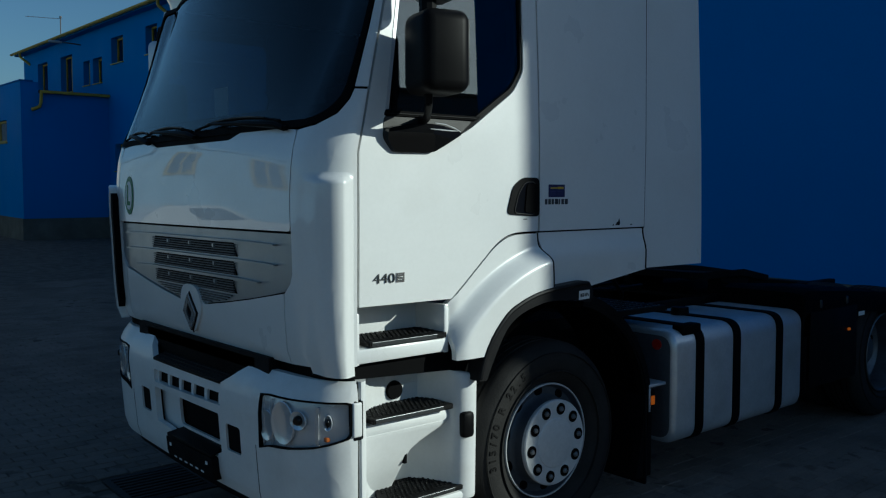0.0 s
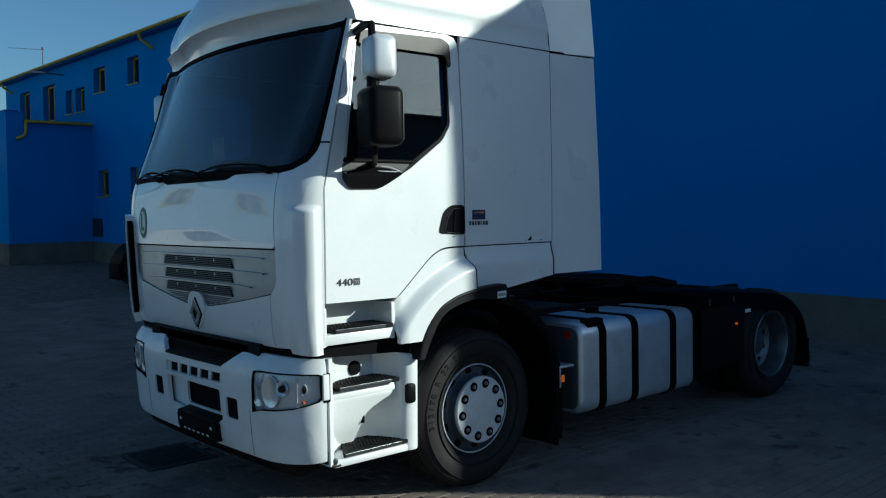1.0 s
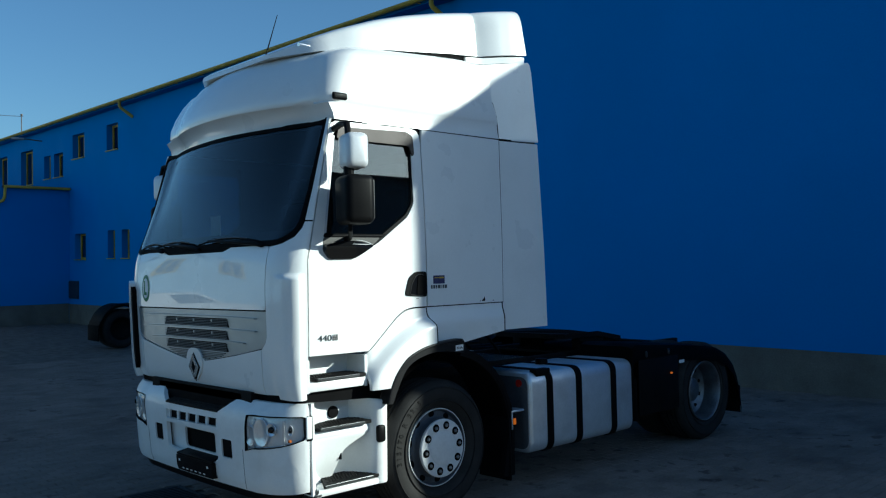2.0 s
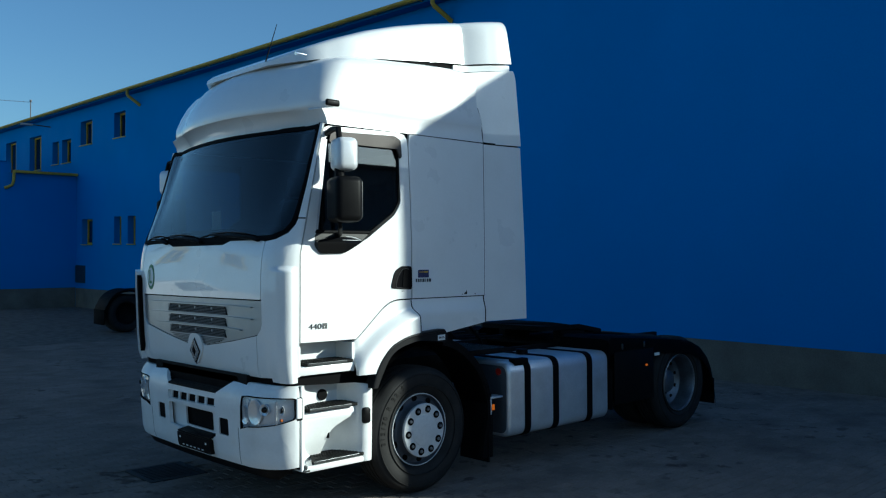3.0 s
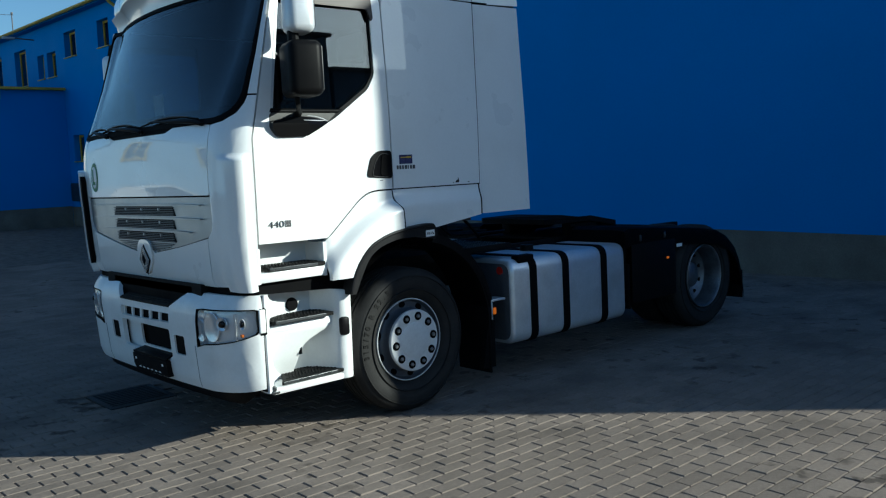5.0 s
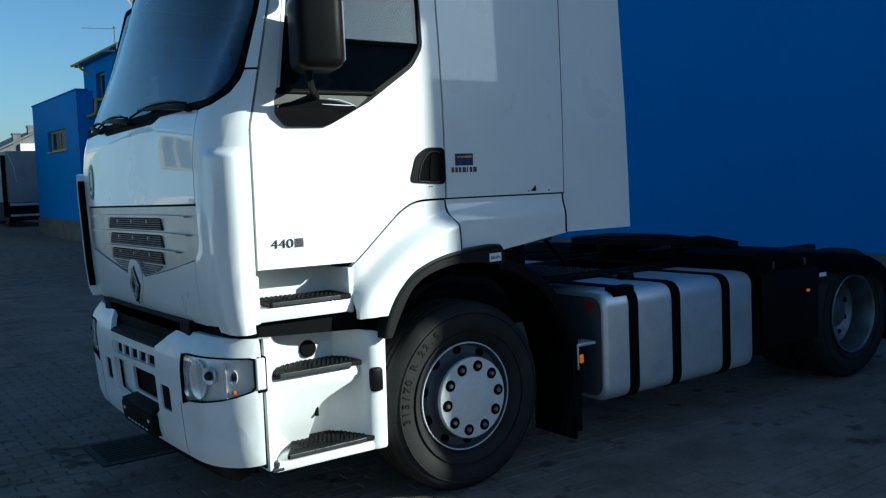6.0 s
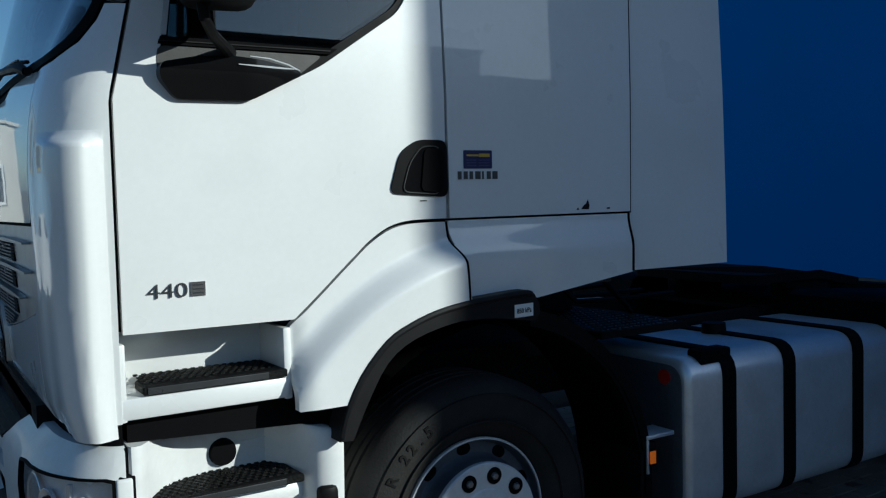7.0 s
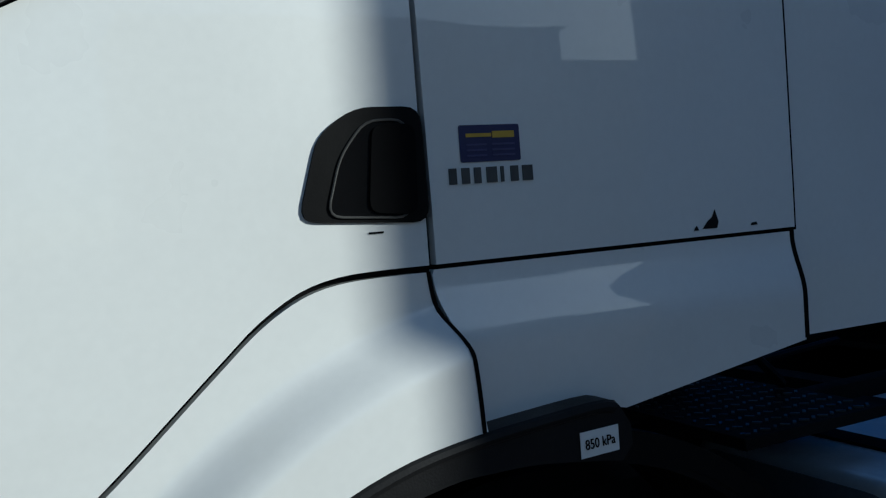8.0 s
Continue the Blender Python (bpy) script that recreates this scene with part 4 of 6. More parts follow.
        side_part("paint_chip", [(0.6, 1.563), (0.618, 1.563), (0.615, 1.569), (0.603, 1.568)], 0.001, FENDER, truck, s, 0.0015)
        side_part("paint_chip", [(0.455, 1.563), (0.468, 1.563), (0.462, 1.572)], 0.001, FENDER, truck, s, 0.0015)
        tag = side_part("pressure_label", [(0.113, 1.209), (0.191, 1.211), (0.191, 1.255), (0.113, 1.253)], 0.001, PAPER, lip, s, 0.083, label="white tyre-pressure label")
        lettering("label_text", "850 kPa", 0.024, side_frame(0.152, -half_width(1.2) - 0.085, 1.231) @ pose(0, 0, 0, 0, 0, 2), SEAM, tag, "", 0.0006, 0.8)

# roof
ROOF_Z = [2.851, 2.90, 2.96, 2.975, 2.99, 3.05, 3.15, 3.25, 3.33, 3.38, 3.42, 3.445, 3.455]
ROOF_XF = [-1.085, -1.095, -1.14, -1.16, -1.165, -1.16, -1.12, -1.065, -1.005, -0.945, -0.86, -0.73, -0.53]
ROOF_W = [1.198, 1.192, 1.192, 1.196, 1.199, 1.197, 1.188, 1.17, 1.14, 1.105, 1.045, 0.945, 0.745]
bm = bmesh.new()
rings = []
for z, xf, w in zip(ROOF_Z, ROOF_XF, ROOF_W):
    xd = xf + 0.34 if z > 2.96 else max(-0.93, xf + 0.20)
    pts = []
    for k in range(-24, 25):
        u = k / 24
        x, y = plan(u, xf, 0.175, w, xd, 0.30)
        pts.append((x, y))
    xb = float(np.interp(z, [2.85, 3.04, 3.15, 3.18, 3.28, 3.36, 3.41, 3.44, 3.455], [0.728, 0.71, 0.668, 0.662, 0.672, 0.66, 0.63, 0.58, 0.50]))
    xs = [xb - (xb - pts[0][0]) * (i + 1) / 7 for i in range(6)]
    wb = float(np.interp(z, [2.9, 2.96, 3.05, 3.36, 3.42, 3.445, 3.455], [w, w, w, 1.182, 1.172, 1.14, 1.06]))

    def wide(x):
        f = max(0.0, min(1.0, (x + 0.75) / 1.2))
        return w + (max(wb, w) - w) * f * f * (3 - 2 * f)

    loop = [(xb, wide(xb))] + [(x, wide(x)) for x in xs] + pts + [(x, -wide(x)) for x in reversed(xs)] + [(xb, -wide(xb))]
    rings.append([bm.verts.new((x, y, z)) for x, y in loop])
for a, b in zip(rings, rings[1:]):
    for k in range(len(a) - 1):
        bm.faces.new((a[k], a[k + 1], b[k + 1], b[k]))
bm.faces.new(rings[-1])
for a, b in zip(rings, rings[1:]):
    bm.faces.new((a[0], b[0], b[-1], a[-1]))
roof = part("cab_roof", bm, WHITE, truck, "white moulded high roof with a visor lip", 32)
for s in (-1, 1):
    light = part("roof_side_light", boxes((-0.90, -0.78, s * 1.198 - 0.014, s * 1.198 + 0.014, 2.985, 3.033), bevel=0.013, seg=3), BLACK, roof, "small black side lamp")
    part("lens", boxes((-0.875, -0.81, s * 1.212 - 0.004, s * 1.212 + 0.004, 2.998, 3.021), bevel=0.003), CLEAR, light)
part("horn", bar([(-0.915, -0.83, 3.425), (-0.88, -0.825, 3.43), (-0.815, -0.82, 3.43)], [0.014, 0.009, 0.008], 10), CHROME, roof, "small chrome roof horn")
part("aerial", bar([(-0.945, -0.44, 3.40), (-0.895, -0.445, 3.56), (-0.84, -0.45, 3.735)], [0.006, 0.004, 0.0025], 6), BLACK, roof, "thin black whip aerial")


SPOILER_LOW = ([-0.95, -0.55, -0.28, 0.01, 0.37, 0.69, 1.12], [3.385, 3.422, 3.452, 3.478, 3.517, 3.545, 3.588])
SPOILER_TOP = ([-0.95, -0.77, -0.56, -0.29, 0.0, 0.31, 0.64, 1.05, 1.13], [3.42, 3.515, 3.605, 3.704, 3.79, 3.865, 3.932, 3.995, 4.0])
SPOILER_WIDE = ([-0.95, -0.75, -0.5, -0.2, 0.2, 0.675], [0.50, 0.83, 0.96, 1.01, 1.025, 1.03])
TAIL_WIDE = ([0.683, 0.76, 0.86, 1.0, 1.13], [0.985, 1.05, 1.105, 1.148, 1.165])


def spoiler(x0, x1, n, wide):
    bm = bmesh.new()
    rings = []
    for i in range(n + 1):
        x = x0 + (x1 - x0) * i / n
        zb, zt, w = float(np.interp(x, *SPOILER_LOW)), float(np.interp(x, *SPOILER_TOP)), float(np.interp(x, *wide))
        ring = []
        for k in range(37):
            a = math.pi * k / 36
            c, q = math.cos(a), math.sin(a)
            up = q ** 0.2
            lean = 1.0 - 0.03 * up
            ring.append(bm.verts.new((x - (0.04 * up if x1 > 1 and i == n else 0.0), w * lean * math.copysign(abs(c) ** 0.15, c), zb + (zt - zb) * up)))
        rings.append(ring)
    for a, b in zip(rings, rings[1:]):
        for k in range(36):
            bm.faces.new((a[k], a[k + 1], b[k + 1], b[k]))
    for r in (rings[0], rings[-1]):
        bm.faces.new(r)
    for a, b in zip(rings, rings[1:]):
        bm.faces.new((a[0], b[0], b[-1], a[-1]))
    return bm


part("roof_spoiler", spoiler(-0.95, 0.676, 22, SPOILER_WIDE), WHITE, truck, "white roof air deflector", 40)
part("spoiler_tail", spoiler(0.683, 1.13, 10, TAIL_WIDE), WHITE, truck, "white flared tail of the roof deflector", 40)
# dark joint under the deflector, and the pale strip between tail and side fairing
joint, strip = bmesh.new(), bmesh.new()
for bm, xs, low, high, inset in ((joint, (-0.55, -0.28, 0.01, 0.37, 0.64, 0.70, 0.9, 1.10), -0.08, 0.02, 0.045), (strip, (0.56, 0.66, 0.75, 0.9, 1.05, 1.115), -0.064, -0.013, 0.012)):
    rows = []
    for x in xs:
        w = float(np.interp(x, *(SPOILER_WIDE if x < 0.68 else TAIL_WIDE))) - (0.008 if inset > 0.02 and x < 0.5 else inset)
        z = float(np.interp(x, *SPOILER_LOW))
        rows.append([bm.verts.new((x, w * a, z + b)) for a, b in ((-1, low), (-1, high), (1, high), (1, low))])
    for a, b in zip(rows, rows[1:]):
        for k in range(4):
            bm.faces.new((a[k], b[k], b[(k + 1) % 4], a[(k + 1) % 4]))
    bm.faces.new(rows[0])
    bm.faces.new(rows[-1])
part("spoiler_joint", joint, SEAM, truck, "dark joint under the roof deflector", 30)
part("spoiler_strip", strip, WHITE, truck, "pale strip below the deflector tail", 30)

# cab shell inside
part("cab_back", boxes((0.70, 0.735, -1.12, 1.12, 1.35, 2.95)), CURTAIN, truck, "grey cab rear wall", 0)
part("cab_floor", boxes((-1.17, 0.70, -1.12, 1.12, 1.28, 1.34)), INTERIOR, truck, "dark cab floor", 0)
part("cab_lining", boxes((-0.86, 0.70, -1.08, 1.08, 2.862, 2.872)), CURTAIN, truck, "grey cab headlining", 0)
part("cab_underside", boxes((-1.3, 0.72, -0.75, 0.75, 0.95, 1.02)), DARK, truck, smooth=0)
dash = part("dashboard", boxes((-1.17, -0.78, -0.88, 0.88, 1.75, 2.06), bevel=0.05, seg=3), INTERIOR, truck, "dark dashboard")
part("note", boxes((-1.19, -1.185, -0.18, -0.04, 2.10, 2.25)), PAPER, dash, "white note standing on the dashboard", 0)
wheel_bm = bmesh.new()
wm = Matrix.Translation((-0.62, -0.62, 2.06)) @ Matrix.Rotation(radians(-35), 4, "Y")
tube(wheel_bm, [wm @ Vector((0.23 * math.cos(a), 0.23 * math.sin(a), 0)) for a in [2 * math.pi * k / 28 for k in range(29)]], 0.017, 8, False)
for a in (0.5, 2.64, 4.71):
    tube(wheel_bm, [wm @ Vector((0, 0, -0.03)), wm @ Vector((0.22 * math.cos(a), 0.22 * math.sin(a), 0))], 0.015, 6)
part("steering_wheel", wheel_bm, BLACK, truck)
for y in (-0.62, 0.62):
    seat = empty("cab_seat", (-0.15, y, 1.34))
    seat.parent = truck
    part("seat_base", boxes((-0.2, 0.2, -0.2, 0.2, 0, 0.28), bevel=0.03), INTERIOR, seat)
    part("cushion", boxes((-0.32, 0.24, -0.27, 0.27, 0.28, 0.46), bevel=0.05, seg=3), SEAT, seat)
    part("backrest", box(bmesh.new(), 0.14, 0.30, -0.26, 0.26, 0.42, 1.10, 0.06, 3), SEAT, seat)
    part("headrest", boxes((0.17, 0.28, -0.15, 0.15, 1.12, 1.32), bevel=0.04, seg=3), SEAT, seat)
part("bunk", boxes((0.22, 0.69, -1.05, 1.05, 1.75, 1.90), bevel=0.04), SEAT, truck, "dark bunk behind the seats")

# mirrors
for s in (-1, 1):
    mirror = empty("mirror", (-0.915 if s < 0 else -0.85, s * 1.42, 2.05))
    mirror.parent = truck
    up = part("upper_housing", box(bmesh.new(), -0.07, 0.09, -0.092, 0.092, 0.435, 0.67, 0.045, 4, Matrix.Rotation(radians(s * 14), 4, "Z")), MIRROR_SHELL, mirror, "silver-white upper mirror housing")
    low = part("lower_housing", box(bmesh.new(), -0.090, 0.115, -0.115, 0.115, 0.072, 0.395, 0.048, 4, Matrix.Rotation(radians(s * 14), 4, "Z")), BLACK, mirror, "black lower mirror housing")
    # Lower rim in lighter grey: sun on the housing's rear edge put into its colour.
    part("rim", box(bmesh.new(), 0.10, 0.1175, -0.085, 0.085, 0.105, 0.362, 0.006, 2, Matrix.Rotation(radians(s * 14), 4, "Z")), SADDLE_GREY, low)
    part("glass", box(bmesh.new(), 0.1172, 0.1192, -0.078, 0.078, 0.112, 0.355, 0, 1, Matrix.Rotation(radians(s * 14), 4, "Z")), MIRROR, low, "mirror glass", 0)
    part("rim", box(bmesh.new(), 0.075, 0.0925, -0.062, 0.062, 0.468, 0.638, 0.006, 2, Matrix.Rotation(radians(s * 14), 4, "Z")), FENDER, up)
    part("glass", box(bmesh.new(), 0.0922, 0.0942, -0.056, 0.056, 0.474, 0.632, 0, 1, Matrix.Rotation(radians(s * 14), 4, "Z")), MIRROR, up, "mirror glass", 0)
    part("joint", bar([(-0.03, 0, 0.385), (-0.03, 0, 0.45)], 0.035, 10), BLACK, mirror)
    part("lower_arm", bar([(-0.03, 0, 0.09), (-0.025, 0, 0.035), (0.01, -s * 0.05, 0.006), (0.06, -s * 0.12, -0.008), (0.10, -s * 0.20, -0.012)], [0.018, 0.015, 0.015, 0.016, 0.022], 10), BLACK, mirror)
    part("upper_arm", bar([(-0.03, 0, 0.66), (-0.02, -s * 0.02, 0.735), (0.0, -s * 0.12, 0.745), (0.03, -s * 0.28, 0.72)], 0.022, 8), BLACK, mirror)

# bumper
BUMP_Z = [0.30, 0.34, 0.42, 0.6, 0.80, 0.87, 0.94, 0.98]
BUMP_XF = [-1.30, -1.325, -1.350, -1.366, -1.378, -1.373, -1.335, -1.285]


def bumper(u, z, d=0.0):
    xf, w = float(np.interp(z, BUMP_Z, BUMP_XF)), float(np.interp(z, [0.3, 0.4, 0.9, 0.98], [1.15, 1.19, 1.2, 1.18]))
    args = (xf, 0.022, w, -1.13, 0.36)
    x, y = plan(u, *args)
    if d:
        x1, y1 = plan(max(-1, u - 0.01), *args)
        x2, y2 = plan(min(1, u + 0.01), *args)
        n = Vector((y2 - y1, -(x2 - x1))).normalized()
        if n.x < 0:
            n = -n
        if abs(u) > 0.99:
            n = Vector((0, 1 if u > 0 else -1))
        x, y = x + n.x * d, y + n.y * d
    return Vector((x, y, z))


def bumper_part(name, outer, depth, mat, parent, by=0.0, holes=(), label="", smooth=30):
    return part(name, patch(outer, lambda u, z, d: bumper(u, z, d - by), depth, holes, U_CUTS, steps(0.30, 0.96, 0.04)), mat, parent, label, smooth)


LAMP = [(0.735, 0.878), (0.80, 0.886), (0.90, 0.889), (0.965, 0.887), (0.979, 0.880), (0.981, 0.75), (0.972, 0.732), (0.90, 0.692), (0.85, 0.672), (0.72, 0.634)]
holes = [rounded([(-0.352, 0.742), (0.396, 0.758), (0.396, 0.818), (-0.352, 0.812)], 0.008, 2)]
holes += [rounded([(-0.355, 0.53), (-0.18, 0.52), (-0.17, 0.50), (0.335, 0.50), (0.345, 0.52), (0.376, 0.53), (0.376, 0.716), (-0.355, 0.716)], 0.012, 2), rounded(rect(0.432, 0.56, 0.558, 0.685), 0.015, 2), rounded(rect(-0.56, -0.432, 0.558, 0.685), 0.015, 2)]
holes += [LAMP, [(-u, z) for u, z in LAMP]]
bump = bumper_part("bumper", [(-0.995, 0.395), (-0.8, 0.362), (0.8, 0.362), (0.995, 0.395), (0.995, 0.967), (0.56, 0.967), (0.48, 0.915), (0.40, 0.868), (-0.36, 0.868), (-0.44, 0.915), (-0.52, 0.967), (-0.995, 0.967)], 0.03, WHITE_PLASTIC, truck, holes=holes, label="white plastic front bumper with lamp openings")
bumper_part("bumper_core", [(-0.98, 0.33), (0.98, 0.33), (0.98, 0.85), (-0.98, 0.85)], 0.02, SEAM, bump, by=-0.075)
bumper_part("intake_recess", rect(-0.385, 0.405, 0.51, 0.736), 0.015, WHITE_PLASTIC, bump, by=-0.05, holes=[rounded(rect(-0.16, 0.27, 0.548, 0.692), 0.02, 2)], label="white recess round the intake")
part("step_tread", patch([(-0.355, 0.0), (0.395, 0.0), (0.43, 0.13), (-0.39, 0.13)], lambda u, v, d: bumper(u, 0.868, v - 0.004) + Vector((0, 0, 0.004 + 0.28 * v - d)), 0.012, (), U_CUTS, ()), TREAD, bump, "black ribbed tread on the bumper")
for k in range(5):
    part("tread_rib", patch([(-0.35, 0.012 + 0.024 * k), (0.39, 0.012 + 0.024 * k), (0.39, 0.02 + 0.024 * k), (-0.35, 0.02 + 0.024 * k)], lambda u, v, d: bumper(u, 0.868, v - 0.004) + Vector((0, 0, 0.008 + 0.28 * v - d)), 0.006, (), U_CUTS, ()), TREAD, bump)
part("bumper_well", boxes((-1.30, -1.27, -0.62, 0.62, 0.86, 1.0)), SEAM, bump, smooth=0)
bumper_part("tow_cover", rect(0.434, 0.558, 0.56, 0.683), 0.01, SEAM, bump, by=-0.010)
bumper_part("tow_cover", rect(-0.558, -0.434, 0.56, 0.683), 0.01, SEAM, bump, by=-0.010)
bumper_part("slot_backing", rect(-0.37, 0.42, 0.73, 0.835), 0.006, SEAM, bump, by=-0.034)
bumper_part("slot_ledge", rect(-0.36, 0.405, 0.735, 0.745), 0.02, WHITE_PLASTIC, bump, by=-0.012)
for k in range(6):
    u0 = -0.338 + 0.70 * k / 5.0
    bumper_part("slot_divider", [(u0 - 0.020, 0.740), (u0 + 0.006, 0.740), (u0 + 0.024, 0.820), (u0 - 0.008, 0.820)], 0.012, WHITE_PLASTIC, bump, by=-0.018)
for s in (1, -1):
    bumper_part("panel_seam", [(s * 0.688, 0.37), (s * 0.692, 0.37), (s * 0.692, 0.64), (s * 0.688, 0.64)], 0.003, BADGE, bump, by=0.0012)
bumper_part("chin", [(-0.9, 0.29), (0.9, 0.29), (0.98, 0.38), (-0.98, 0.38)], 0.02, BLACK, bump, by=-0.03, label="black chin spoiler")
part("plate_shelf", patch([(-0.168, -0.03), (0.333, -0.03), (0.30, 0.055), (-0.14, 0.055)], lambda u, v, d: bumper(u, 0.5, v) + Vector((0, 0, 0.012 + 0.45 * max(0.0, v) - d)), 0.012, (), U_CUTS, ()), BLACK, bump, "black shelf above the plate holder")
plate = bumper_part("plate_holder", rounded(rect(-0.17, 0.335, 0.385, 0.498), 0.012), 0.045, BLACK, bump, by=0.035, label="black number-plate holder without a plate")
for k in range(6):
    bumper_part("plate_bar", rect(-0.09 + 0.06 * k, -0.065 + 0.06 * k, 0.403, 0.412), 0.003, PAPER, plate, by=0.038)
for k in (-0.13, 0.27):
    bumper_part("plate_bar", rect(k, k + 0.018, 0.455, 0.471), 0.003, PAPER, plate, by=0.038)
# band between cab and bumper
part("black_band", patch([(-0.999, 0.955), (0.999, 0.955), (0.999, 1.045), (-0.999, 1.045)], lambda u, z, d: nose(u, 1.0, d + 0.022) + Vector((0, 0, z - 1.0)), 0.03, (), U_CUTS, ()), SEAM, truck, "black band under the cab")
for s in (1, -1):
    lamp = bumper_part("headlamp", [(s * u, z) for u, z in LAMP], 0.006, CLEAR, truck, by=-0.004, label="clear headlamp with two reflectors", smooth=30)
    lamp.visible_shadow = False
    cu, cz = 0.83, 0.755
    ring_in = [(s * (cu + (u - cu) * 0.968), cz + (z - cz) * 0.945) for u, z in LAMP]
    bumper_part("bezel", [(s * u, z) for u, z in LAMP], 0.022, SEAM, lamp, by=0.004, holes=[ring_in], label="black lamp bezel")
    bumper_part("bowl", [(s * u, z) for u, z in LAMP], 0.01, LAMP_INNER, lamp, by=-0.022, label="bright silver reflector housing")
    for u, z, r, tall, name, mat in ((0.832, 0.775, 0.072, 1.25, "reflector", LAMP_BOWL), (0.765, 0.742, 0.055, 1.2, "reflector", LAMP_BOWL), (0.868, 0.800, 0.040, 1.0, "projector_ring", LAMP_BOWL), (0.928, 0.800, 0.017, 1.9, "side_socket", LAMP_BOWL)):
        c = bumper(s * u, z, 0.010 if r > 0.05 else 0.006)
        n = (bumper(s * u, z, 0.05) - bumper(s * u, z, 0.0)).normalized()
        turn = Vector((0, 1, 0)).rotation_difference(n).to_matrix().to_4x4()
        rb = lathe([(0, 0.011), (r * 0.3, 0.0105), (r * 0.7, 0.007), (r, 0.0), (r * 1.04, 0.002), (r * 1.02, 0.012), (0, 0.014)], (0, 0, 0), 24)
        bmesh.ops.transform(rb, verts=rb.verts, matrix=Matrix.Translation(c) @ Matrix.Diagonal((1, 1, tall, 1)) @ turn)
        ring = part(name, rb, mat, lamp, "silver reflector bowl" if name == "reflector" else "")
        if name != "reflector":
            bb = lathe([(0, -r * 0.35), (r * 0.35, -r * 0.30), (r * 0.5, -r * 0.1), (r * 0.55, 0.012), (0, 0.012)], (0, 0, 0), 20)
            bmesh.ops.transform(bb, verts=bb.verts, matrix=Matrix.Translation(c) @ Matrix.Diagonal((1, 1, tall, 1)) @ turn)
            part("lens", bb, GLOSS_BLACK, ring, "dark round lens")
    for u in (0.735, 0.80, 0.905):
        bumper_part("fin", [(s * (u - 0.003), 0.655), (s * (u + 0.003), 0.655), (s * (u + 0.003), 0.862), (s * (u - 0.003), 0.862)], 0.012, LAMP_BOWL, lamp, by=-0.012)
    c = bumper(s * 0.925, 0.728, 0.03)
    part("indicator", boxes((c.x - 0.016, c.x + 0.016, c.y - 0.012, c.y + 0.012, c.z - 0.010, c.z + 0.010), bevel=0.005), AMBER, lamp, "amber indicator bulb")
    part("end_piece", boxes((-1.166, -1.121, min(s * 1.150, s * 1.206), max(s * 1.150, s * 1.206), 0.738, 0.882), bevel=0.008, seg=3), WHITE_PLASTIC, lamp, "pale lamp end piece")
    part("end_seal", boxes((-1.160, -1.109, min(s * 1.140, s * 1.199), max(s * 1.140, s * 1.199), 0.722, 0.890), bevel=0.008), SEAM, lamp)

